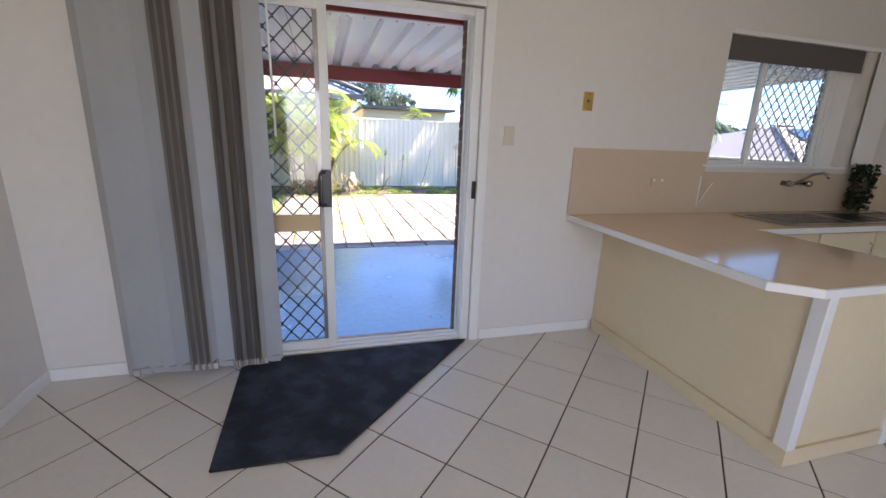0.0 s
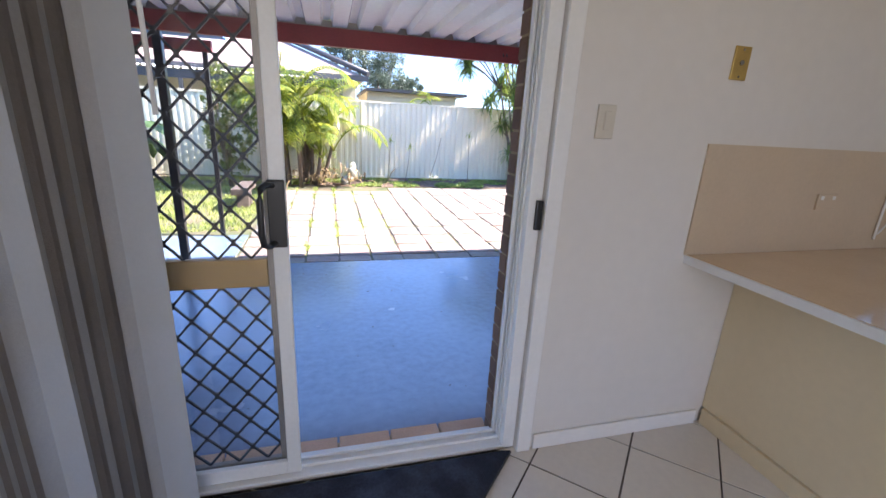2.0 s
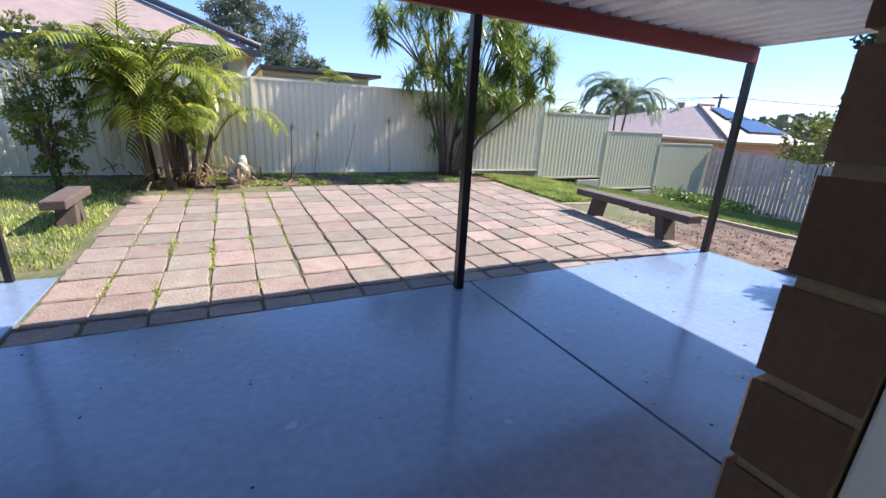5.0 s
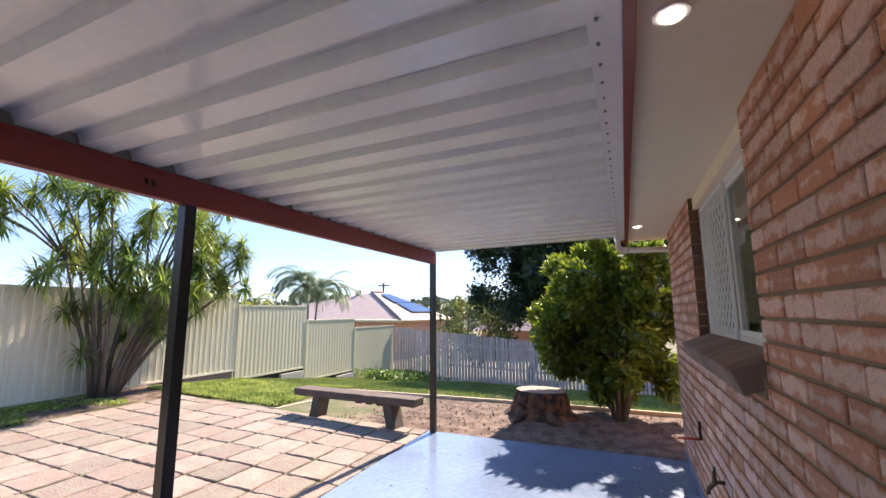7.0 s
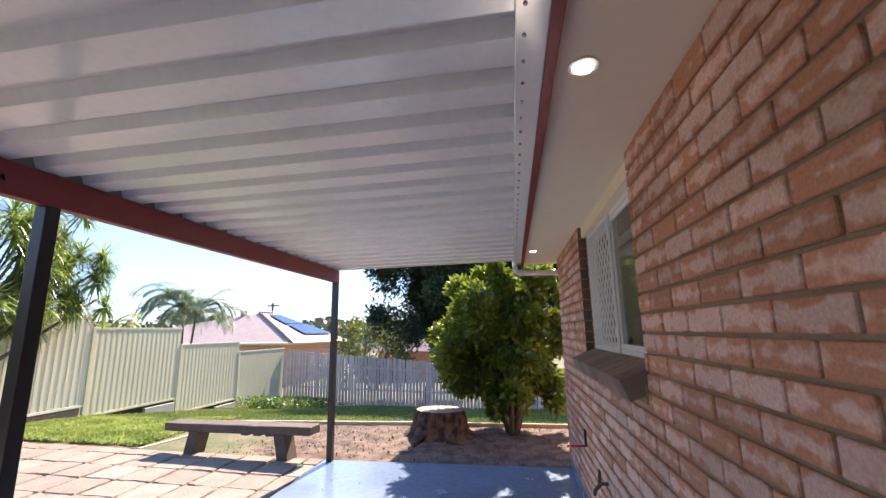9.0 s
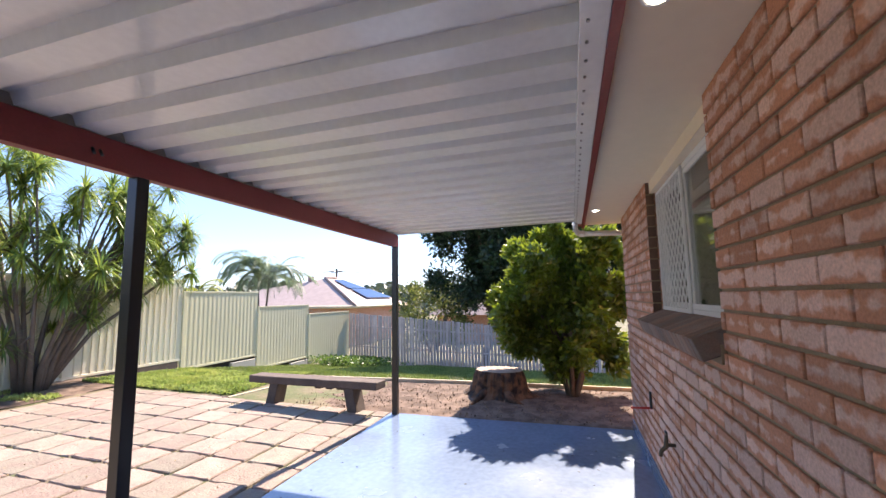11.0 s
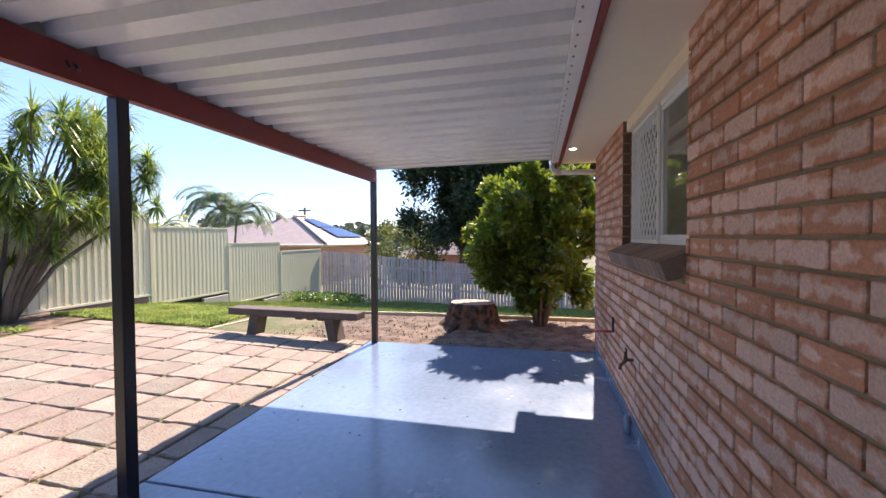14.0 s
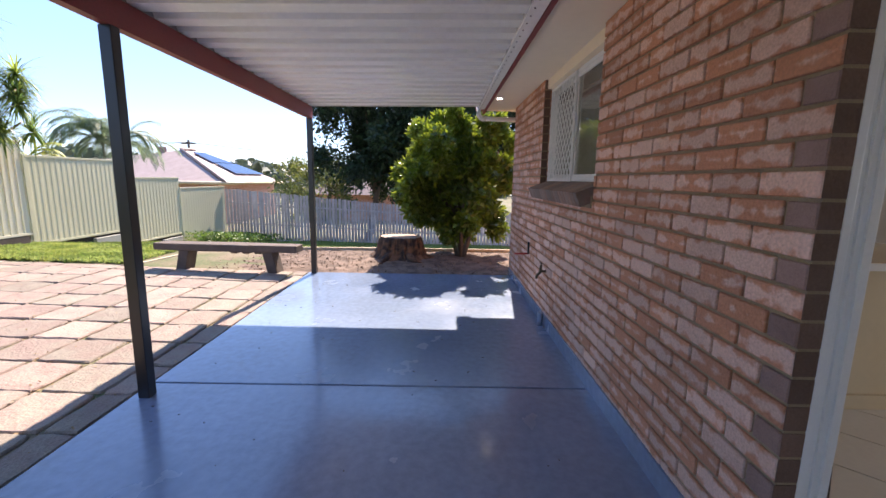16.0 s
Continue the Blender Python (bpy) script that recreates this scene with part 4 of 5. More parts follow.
M_CHIP = material("bark_chip", (0.20, 0.135, 0.095), 0.9, island=0.5, var=0.2)
link("bark_chips", bm, M_CHIP, None, "loose brown bark chips and clods on the bed", "stuff")


def sleeper(name, a, b, w, h, mat, label, cat, z=None):
    a, b = Vector(a), Vector(b)
    L = (b - a).length
    t = thing(name, a, label, cat, "timber bed edging")
    bm = bmesh.new()
    box(bm, 0, L, -w / 2, w / 2, 0, h, 0.006)
    o = part("beam", bm, mat, t)
    t.rotation_euler = (0, 0, math.atan2((b - a).y, (b - a).x))
    return t


sleeper("edging_board", (6.63, -4.0, -0.14), (6.60, 2.35, -0.14), 0.05, 0.075, M_EDGE, "bleached timber edging board of the garden bed", "garden edging")
sleeper("edging_board", (6.60, 2.37, -0.14), (6.45, 5.30, -0.14), 0.05, 0.075, M_EDGE, "bleached timber edging board of the garden bed", "garden edging")
sleeper("edging_board", (6.44, 5.33, -0.14), (4.70, 5.66, -0.12), 0.05, 0.075, M_EDGE, "bleached timber edging board beside the lawn", "garden edging")
sleeper("edging_board", (4.71, 5.70, -0.13), (4.72, 8.0, -0.10), 0.045, 0.06, M_WOODG, "dark timber edging board beside the paving", "garden edging")


# sleeper benches
def bench(name, at, turn, L, w, h, label):
    t = thing(name, at, label, "bench")
    bm = box(bmesh.new(), -L / 2, L / 2, -w / 2, w / 2, h - 0.10, h, 0.014)
    bmesh.ops.subdivide_edges(bm, edges=[e for e in bm.edges if e.calc_length() > L * 0.8], cuts=10)
    for v in bm.verts:
        v.co.z += 0.006 * noise.noise(v.co * 3.1); v.co.y += 0.01 * noise.noise(v.co * 2.3 + Vector((5, 0, 0)))
    part("seat", bm, M_WOODG, t)
    for sx in (-1, 1):
        bm = box(bmesh.new(), -0.07, 0.07, -w * 0.42, w * 0.42, -0.03, h - 0.101, 0.008)
        for v in bm.verts:
            v.co.x += sx * (L * 0.5 - 0.42) + sx * (0.07 if v.co.z < 0.1 else 0.0)
        part("leg", bm, M_WOODG, t)
    t.rotation_euler = (0, 0, turn)
    return t


bn = bench("sleeper_bench", (4.64, 4.17, -0.115), math.radians(87), 2.03, 0.26, 0.40, "rough grey timber sleeper bench standing on the garden bed")
bm = bmesh.new()
for k in range(3):
    box(bm, -0.5 + k * 0.17, -0.40 + k * 0.17, -0.08, 0.08, 0.27, 0.312, 0.008)
part("packing_block", bm, M_WOODG, bn, "broken timber under the seat")
bench("sleeper_bench", (-2.14, 6.0, -0.09), math.radians(90), 0.95, 0.22, 0.36, "short grey timber bench on the grass near the palm")

# stump
st = thing("tree_stump", (5.98, 1.86, -0.13), "weathered sawn tree stump with flared roots on the bed", "tree stump")
bm = bmesh.new()
rings = []
N = 110


def stump_edge(a, z, r):
    """The stump's outline at a height: lobed, flared and split by upright fissures."""
    ca, sa = math.cos(a), math.sin(a)
    lobe = 1 + 0.13 * noise.noise(Vector((ca * 1.4, sa * 1.4, 0.2))) + (0.22 - z * 0.4) * noise.noise(Vector((ca * 2.6, sa * 2.6, 3.0)))
    split = -0.075 * max(0.0, 1 - abs(noise.noise(Vector((ca * 5, sa * 5, z * 0.8))) * 7)) + 0.035 * noise.noise(Vector((ca * 14, sa * 14, z * 5)))
    return (ca * r * (lobe + split) * 0.98, sa * r * (lobe + split) * 1.1)


for k, (z, r) in enumerate(((0.0, 0.52), (0.04, 0.45), (0.10, 0.39), (0.17, 0.365), (0.24, 0.35), (0.30, 0.338), (0.345, 0.325), (0.372, 0.305))):
    rings.append([bm.verts.new((*stump_edge(2 * math.pi * i / N, z, r), z + (0.012 * noise.noise(Vector((i * 0.3, k, 0))) if k < 7 else 0))) for i in range(N)])
for k in range(7):
    for i in range(N):
        bm.faces.new((rings[k][i], rings[k][(i + 1) % N], rings[k + 1][(i + 1) % N], rings[k + 1][i]))
part("trunk", bm, M_STUMP, st, "dark fissured bark")
bm = bmesh.new()
bm.faces.new([bm.verts.new((*stump_edge(2 * math.pi * i / N, 0.372, 0.309), 0.376)) for i in range(N)])
part("cut_face", bm, M_STUMPT, st, "pale sawn cut face")
for a, l in ((2.6, 0.75), (3.6, 0.7), (4.4, 0.6), (1.4, 0.55)):
    bm = tube(bmesh.new(), [(0.3 * math.cos(a), 0.3 * math.sin(a), 0.09), (0.5 * math.cos(a), 0.5 * math.sin(a), 0.035), (l * math.cos(a + 0.15), l * math.sin(a + 0.15), 0.005)], [0.09, 0.05, 0.02], 8)
    part("root", bm, M_STUMP, st)


# ---- plants ----
def leaf_strip(bm, base, way, length, width, droop, seg=3):
    """A tapering strap leaf that arches down."""
    side = way.cross(Vector((0, 0, 1)))
    side = side.normalized() if side.length > 1e-3 else Vector((1, 0, 0))
    p, d, prev = base.copy(), way.copy(), None
    for k in range(seg + 1):
        w = width * (0.7, 1.0, 0.75, 0.08)[k] if seg == 3 else width * (1 - k / seg * 0.95)
        cur = (bm.verts.new(p - side * w / 2), bm.verts.new(p + side * w / 2))
        if prev:
            bm.faces.new((prev[0], prev[1], cur[1], cur[0]))
        prev = cur
        p = p + d * (length / seg)
        d = (d + Vector((0, 0, -droop))).normalized()


def unit(rng, up=-1.0):
    while True:
        v = Vector((rng.uniform(-1, 1), rng.uniform(-1, 1), rng.uniform(up, 1)))
        if 0.05 < v.length < 1:
            return v.normalized()


# many-stemmed strap-leaf tree
drac = thing("strap_leaf_tree", (4.02, 8.75, 0.0), "clump of bare leaning canes topped with green strap-leaf rosettes", "tree")
rng = random.Random(21)
heads = bmesh.new()
c0 = Vector((4.02, 8.75, -0.02))
for i in range(11):
    canes = bmesh.new()
    a = 2 * math.pi * i / 11 + rng.uniform(-0.2, 0.2)
    spread = rng.uniform(0.2, 0.85)
    foot = c0 + Vector((math.cos(a) * 0.22 * spread, math.sin(a) * 0.16 * spread, 0))
    reach = Vector((math.cos(a) * 1.25 * spread + 0.30, math.sin(a) * 0.7 * spread - 0.1, 0)) - Vector((0.12, 0, 0))
    h1 = rng.uniform(1.5, 2.3)
    knee = foot + reach * 0.45 + Vector((0, 0, h1 * 0.55))
    fork = foot + reach * 0.8 + Vector((0, 0, h1))
    tube(canes, [foot, foot + reach * 0.12 + Vector((0, 0, h1 * 0.25)), knee, fork], [0.058, 0.040, 0.030, 0.022], 7)
    for b in range(rng.choice((6, 7, 7))):
        aa = a + rng.uniform(-1.5, 1.5)
        tip = fork + Vector((math.cos(aa) * rng.uniform(0.15, 1.1) + 0.05, math.sin(aa) * rng.uniform(0.1, 0.6), rng.uniform(-0.3, 1.7)))
        mid = (fork + tip) / 2 + Vector((0, 0, 0.06))
        tube(canes, [fork, mid, tip], [0.020, 0.015, 0.010], 6)
        for q in range(88):
            w = unit(rng, -0.6)
            leaf_strip(heads, tip + w * 0.02 - Vector((0, 0, rng.uniform(0, 0.16))), w, rng.uniform(0.28, 0.50), 0.027, rng.uniform(0.15, 0.6))
    for b in range(1):
        aa = a + rng.uniform(-1.2, 1.2)
        root = foot.lerp(fork, rng.uniform(0.35, 0.6))
        tip = root + Vector((math.cos(aa) * 0.35, math.sin(aa) * 0.3 - 0.05, rng.uniform(0.1, 0.5)))
        tube(canes, [knee.lerp(root, 0.3), (root + tip) / 2, tip], [0.018, 0.013, 0.010], 6)
        for q in range(55):
            leaf_strip(heads, tip - Vector((0, 0, rng.uniform(0, 0.1))), unit(rng, -0.5), rng.uniform(0.25, 0.45), 0.026, rng.uniform(0.15, 0.6))
    put("cane", canes, M_CANE, drac, "grey-brown leaning cane")
for lx, lz in ((2.1, 1.95), (2.4, 1.75), (1.9, 2.2), (2.3, 2.3), (1.6, 2.6)):
    canes = bmesh.new()
    tip = c0 + Vector((lx, rng.uniform(-0.6, 0.3), lz + 0.35))
    tube(canes, [c0 + Vector((0.15, 0, 0)), c0 + Vector((lx * 0.30, -0.1, lz * 0.48)), tip - Vector((0.35, 0, 0.25)), tip], [0.042, 0.034, 0.024, 0.015], 7)
    put("cane", canes, M_CANE, drac, "grey-brown leaning cane")
    for hd in range(3):
        tp0 = tip + Vector((rng.uniform(-0.4, 0.25), rng.uniform(-0.3, 0.3), rng.uniform(-0.25, 0.35)))
        for q in range(100):
            w = unit(rng, -0.6)
            leaf_strip(heads, tp0 + w * 0.02, w, rng.uniform(0.28, 0.50), 0.027, rng.uniform(0.15, 0.6))
tagged(put("crown", heads, M_DRAC, drac), kind="stuff")


def frond(bm, stem, root, way, length, leaf, n=24, droop=0.09, width=0.022):
    """A feather frond: an arching rib with leaflets on both sides."""
    p, d, pts = root.copy(), way.normalized(), [root.copy()]
    st_ = length / n
    side = d.cross(Vector((0, 0, 1))).normalized()
    for k in range(n):
        p = p + d * st_
        d = (d + Vector((0, 0, -droop * (0.5 + k / n)))).normalized()
        pts.append(p.copy())
        if k > 4:
            s = math.sin(math.pi * (k - 3) / (n - 2)) ** 0.6
            for sg in (-1, 1):
                w = (side * sg + d * 0.75 + Vector((0, 0, 0.22))).normalized()
                leaf_strip(bm, p, w, leaf * (0.35 + 0.75 * s), width, 0.5, 3)
    tube(stem, pts[::4] + [pts[-1]], [0.014] * 3 + [0.008] * (len(pts[::4]) - 2), 5)


def palm(name, at, n, reach, h, label, seed, mat=M_PALM, canes_n=7, leaf=0.34, spread=0.35, width=0.022, lo=0.2, hi=0.6, sag=(0.07, 0.14)):
    t = thing(name, at, label, "palm")
    rng = random.Random(seed)
    c = Vector(at)
    tops = []
    for i in range(canes_n):
        a = rng.uniform(0, 6.28)
        f = c + Vector((math.cos(a), math.sin(a), 0)) * rng.uniform(0.05, spread)
        tp_ = f + Vector((math.cos(a), math.sin(a), 0)) * rng.uniform(0.0, 0.45) + Vector((0, 0, h * rng.uniform(lo, hi)))
        put("cane", tube(bmesh.new(), [f, (f + tp_) / 2 + Vector((0.02, 0, 0)), tp_], [0.045, 0.038, 0.032], 8), M_BARK, t, "ringed yellow-green cane")
        tops.append(tp_)
    for i in range(n):
        tp_ = tops[i % canes_n]
        a = rng.uniform(0, 6.28)
        w = Vector((math.cos(a), math.sin(a), rng.uniform(0.4, 2.3)))
        lf = bmesh.new()
        frond(lf, lf, tp_ - Vector((0, 0, rng.uniform(0, 0.25))), w, reach * rng.uniform(0.7, 1.1), leaf, droop=rng.uniform(*sag), width=width)
        put("frond", lf, mat, t)
    return t


palm("golden_cane_palm", (-1.25, 8.3, -0.03), 84, 1.4, 3.0, "yellow-green golden cane palm clump before the cream fence", 3, leaf=0.40, canes_n=11, spread=0.6, width=0.036, sag=(0.04, 0.12))
palm("feather_palm", (13.2, 12.4, -0.8), 54, 1.9, 4.4, "grey-green feather palm rising behind the steel fence", 9, leafy("grey_palm_leaf", (0.15, 0.22, 0.14), (0.22, 0.29, 0.16), 0.5), 2, 0.5, 0.1, 0.035, 0.68, 0.72)
palm("feather_palm", (2.0, 11.2, -0.2), 10, 1.1, 2.9, "small green palm peeping over the cream fence", 12, M_PALM, 2, 0.35, 0.1, 0.022, 0.6, 0.72)
palm("feather_palm", (8.3, 11.0, -0.4), 20, 0.9, 2.6, "yellow-green palm peeping over the steel fence", 15, M_PALM, 3, 0.35, 0.3, 0.024, 0.62, 0.74)
palm("feather_palm", (-6.2, 10.6, -0.1), 14, 1.3, 3.2, "green palm peeping over the cream fence", 17, M_PALM, 2, 0.35, 0.2, 0.024, 0.6, 0.75)

# dead fronds and stones at the foot of the palm
lit = thing("dry_frond_heap", (-0.25, 8.15, -0.02), "heap of dry brown fronds and pale stones under the palm", "garden waste")
rng = random.Random(14)
bm = bmesh.new()
for i in range(160):
    w = unit(rng, -0.2)
    leaf_strip(bm, Vector((-1.25 + rng.gauss(0.35, 0.5), 8.1 + rng.gauss(0, 0.22), 0.02 + rng.uniform(0, 0.3))), w, rng.uniform(0.15, 0.45), 0.035, 0.5)
put("dry_fronds", bm, M_DRY, lit)
for i in range(5):
    bm = bmesh.new()
    bmesh.ops.create_icosphere(bm, subdivisions=2, radius=rng.uniform(0.07, 0.14), matrix=Matrix.Translation((-0.4 + rng.uniform(-0.15, 0.25), 8.05 + rng.uniform(-0.1, 0.1), 0.06 + 0.08 * i)))
    for v in bm.verts:
        v.co += Vector((1, 1, 1)) * 0.03 * noise.noise(v.co * 7)
    put("stone", bm, M_CONC, lit)


def leafy_crown(bm, centre, radii, n, size, rng, lumps=22, hollow=0.55, low=-1.0):
    """Leaves in uneven clumps over an ellipsoid."""
    cl = []
    for _ in range(lumps * 6):
        w = unit(rng, low)
        k = rng.uniform(hollow, 1.02)
        cl.append((Vector(centre) + Vector((w.x * radii[0], w.y * radii[1], w.z * radii[2])) * k, rng.uniform(0.12, 0.27) * min(radii)))
    for i in range(n):
        c, r = cl[i % len(cl)]
        p = c + unit(rng) * r * rng.uniform(0.3, 1.15)
        w = (unit(rng) + Vector((0, 0, 0.1)) + (p - Vector(centre)).normalized() * 0.8).normalized()
        u = w.cross(unit(rng)).normalized()
        s = size * rng.uniform(0.7, 1.3)
        v = [bm.verts.new(p), bm.verts.new(p + w * s * 0.5 + u * s * 0.20), bm.verts.new(p + w * s), bm.verts.new(p + w * s * 0.5 - u * s * 0.20)]
        bm.faces.new(v)


def tree(name, at, centre, radii, n, size, mat, seed, label, cat, trunks=3, trunk_r=0.07, low=-1.0, hollow=0.55):
    t = thing(name, at, label, cat)
    rng = random.Random(seed)
    tb, lb = bmesh.new(), bmesh.new()
    c = Vector(at)
    for i in range(trunks):
        a = rng.uniform(0, 6.28)
        off = Vector((math.cos(a), math.sin(a), 0)) * (trunk_r * 1.6 if trunks > 1 else 0)
        head = Vector(centre) + Vector((math.cos(a) * radii[0] * 0.5, math.sin(a) * radii[1] * 0.5, -radii[2] * 0.1)) * (1 if trunks > 1 else 0.3)
        mid = (c + off) * 0.6 + head * 0.4
        tube(tb, [c + off, mid, head], [trunk_r, trunk_r * 0.7, trunk_r * 0.4], 8)
        for b in range(4):
            w = unit(rng, 0.0)
            e = Vector(centre) + Vector((w.x * radii[0], w.y * radii[1], w.z * radii[2])) * 0.75
            tube(tb, [mid, (mid + e) / 2 + Vector((0, 0, 0.05)), e], [trunk_r * 0.45, trunk_r * 0.3, trunk_r * 0.12], 6)
    leafy_crown(lb, centre, radii, n, size, rng, hollow=hollow, low=low)
    put("trunk", tb, M_BARK, t)
    tagged(put("crown", lb, mat, t), kind="stuff")
    return t


tree("laurel_bush", (6.12, 0.84, -0.13), (6.30, 0.80, 1.30), (0.86, 1.06, 1.13), 78000, 0.11, M_BUSHL, 31, "dense glossy green bush lit yellow-green on top, beside the house", "bush", 6, 0.04, hollow=0.2)
tree("shade_tree", (16.6, 4.3, -1.5), (16.7, 3.5, 3.6), (3.6, 3.1, 3.7), 70000, 0.19, M_DARKL, 33, "large dark green tree overhanging the paling fence", "tree", 1, 0.16, hollow=0.3)
tree("shade_tree", (17.8, 0.0, -1.5), (17.6, -0.1, 4.4), (3.7, 3.7, 4.1), 50000, 0.2, M_DARKL, 37, "tall dark green tree behind the garden bush", "tree", 1, 0.16, hollow=0.3)
tree("garden_shrub", (-2.65, 7.7, -0.05), (-2.6, 7.7, 1.25), (0.45, 0.4, 1.05), 5000, 0.07, leafy("shrub_leaf", (0.10, 0.15, 0.04), (0.25, 0.25, 0.04)), 35, "slender yellow-green shrub before the cream fence", "shrub", 4, 0.02)
tree("garden_shrub", (17.0, 6.6, -1.0), (17.0, 6.6, 0.6), (1.5, 1.7, 1.6), 6000, 0.16, leafy("olive_leaf", (0.09, 0.13, 0.04), (0.20, 0.22, 0.05)), 36, "yellow-green tree behind the paling fence", "tree", 3, 0.06)

# low bushes at the fence corner
cr = thing("creeper_patch", (13.2, 8.2, -0.9), "low green creeper by the paling fence", "shrub")
bm = bmesh.new(); rng = random.Random(39)
for i in range(2600):
    p = Vector((rng.uniform(11.6, 14.3), rng.gauss(8.1, 0.6), 0)); p.z = gz(p.x, p.y) + rng.uniform(0.02, 0.30)
    w = unit(rng, -0.2); u = w.cross(unit(rng)).normalized()
    bm.faces.new([bm.verts.new(p + q) for q in (Vector(), w * 0.05 + u * 0.03, w * 0.1, w * 0.05 - u * 0.03)])
tagged(put("foliage", bm, leafy("creeper_leaf", (0.07, 0.14, 0.03), (0.14, 0.22, 0.05)), cr), kind="stuff")

# young saplings along the fence
for k, (sx, sy, sh, lean) in enumerate(((0.55, 8.65, 0.95, 0.05), (1.55, 8.7, 1.05, 0.28), (2.55, 8.65, 1.15, -0.03), (1.0, 8.8, 0.8, 0.1))):
    t = thing("young_plant", (sx, sy, -0.01), "thin bare stem with a small tuft of pale leaves", "plant", "young fence plants")
    top_ = Vector((sx + lean, sy, sh))
    put("stem", tube(bmesh.new(), [(sx, sy, -0.02), (sx + lean * 0.6, sy, sh * 0.5), top_], [0.008, 0.007, 0.006], 6), M_DRY, t)
    if k != 1:
        bm = bmesh.new(); rng = random.Random(50 + k)
        for q in range(26):
            leaf_strip(bm, top_, unit(rng, -0.3), rng.uniform(0.10, 0.2), 0.014, 0.3)
        tagged(put("leaves", bm, M_PALM, t), kind="stuff")

# grass
rng = random.Random(77)


def grass(name, n, area, label, h=0.05, mat=M_GRASS):
    bm = bmesh.new()
    for i in range(n):
        x, y = area(rng)
        g = gz(x, y)
        a = rng.uniform(0, 6.28)
        hh = h * rng.uniform(0.5, 1.4)
        w = Vector((math.cos(a), math.sin(a), 0)) * 0.006 * (1 + x * 0.08 if x > 6 else 1.3)
        tip = Vector((rng.uniform(-1, 1), rng.uniform(-1, 1), 0)) * hh * 0.5
        bm.faces.new((bm.verts.new((x - w.x, y - w.y, g)), bm.verts.new((x + w.x, y + w.y, g)), bm.verts.new((x + tip.x, y + tip.y, g + hh))))
    return link(name, bm, mat, None, label, "stuff")


def patchy(x0, x1, y0, y1, cut=0.0, f=1.1):
    def pick(r):
        while True:
            x, y = r.uniform(x0, x1), r.uniform(y0, y1)
            if noise.noise(Vector((x * f, y * f, 9.0))) + r.uniform(-0.25, 0.25) > cut:
                return x, y
    return pick


M_MOWN = leafy("mown_grass", (0.15, 0.22, 0.05), (0.21, 0.27, 0.075), 0.3, 0.6)
grass("lawn_grass", 26000, patchy(4.8, 6.9, 5.75, 8.7, -0.15), "bright green weedy lawn patch", 0.05)


def weeds(n, area, label):
    """Low broad-leaved weeds in uneven tufts."""
    bm = bmesh.new()
    for i in range(n):
        x, y = area(rng)
        c = Vector((x, y, gz(x, y) + 0.005))
        for q in range(6):
            w = unit(rng, 0.15); u = w.cross(unit(rng)).normalized()
            k = rng.uniform(0.035, 0.075)
            bm.faces.new([bm.verts.new(c + o) for o in (Vector(), w * k * 0.55 + u * k * 0.3, w * k, w * k * 0.55 - u * k * 0.3)])
    return link("weeds", bm, M_WEED, None, label, "stuff")


M_WEED = leafy("weed_leaf", (0.22, 0.31, 0.07), (0.36, 0.42, 0.13), 0.4, 0.55)
weeds(5200, patchy(4.8, 7.0, 5.75, 8.9, -0.08, 1.9), "leafy green weeds on the bare lawn patch")
weeds(900, patchy(-1.7, 4.0, 7.9, 8.9, 0.12, 1.8), "leafy green weeds along the fence border")
grass("lawn_grass", 60000, patchy(6.7, 14.3, -1.0, 9.1, -0.5), "mown green lawn beyond the garden bed", 0.04, M_MOWN)
grass("lawn_grass", 22000, patchy(-7.5, -1.85, 4.4, 8.9, -0.15), "thin green grass beside the paving", 0.05)
grass("lawn_grass", 7000, patchy(-1.8, 4.0, 7.95, 9.1, 0.10, 1.8), "patchy grass at the foot of the fence", 0.05)


def joints(r):
    c = r.choice((-1.069, -0.7135, -0.7135, -0.358, -1.4245, -1.069, -0.0025))
    x, y = c + r.gauss(0, 0.022), r.uniform(3.5, 7.8)
    return x, y


bm = bmesh.new()
for i in range(6000):
    x, y = joints(rng)
    if noise.noise(Vector((x * 2, y * 1.4, 2.0))) < 0.06:
        continue
    g = tilt_to(x, y) + 0.012
    hh = rng.uniform(0.012, 0.035)
    a = rng.uniform(0, 6.28)
    bm.faces.new((bm.verts.new((x - 0.006 * math.cos(a), y - 0.006 * math.sin(a), g)), bm.verts.new((x + 0.006 * math.cos(a), y + 0.006 * math.sin(a), g)), bm.verts.new((x + rng.uniform(-0.02, 0.02), y + rng.uniform(-0.02, 0.02), g + hh))))
link("joint_weeds", bm, M_GRASS, None, "green weeds growing in the paving joints", "stuff")
# soil strip behind the paving
bm = bmesh.new()
v3 = [[bm.verts.new((x, y, gz(x, y) + 0.012 + 0.02 * noise.noise(Vector((x * 3, y * 3, 0))))) for y in np.linspace(7.9, 9.16, 10)] for x in np.linspace(-3.0, 6.0, 50)]
for i in range(49):
    for j in range(9):
        bm.faces.new((v3[i][j], v3[i + 1][j], v3[i + 1][j + 1], v3[i][j + 1])).smooth = True
setting("fence_border", bm, M_SOIL, "bare brown soil border along the fence")

rng = random.Random(101)
bm = bmesh.new()
for i in range(110):
    x, y = rng.uniform(-2.5, 4.5), rng.uniform(0.5, 2.95)
    s_ = rng.uniform(0.003, 0.009)
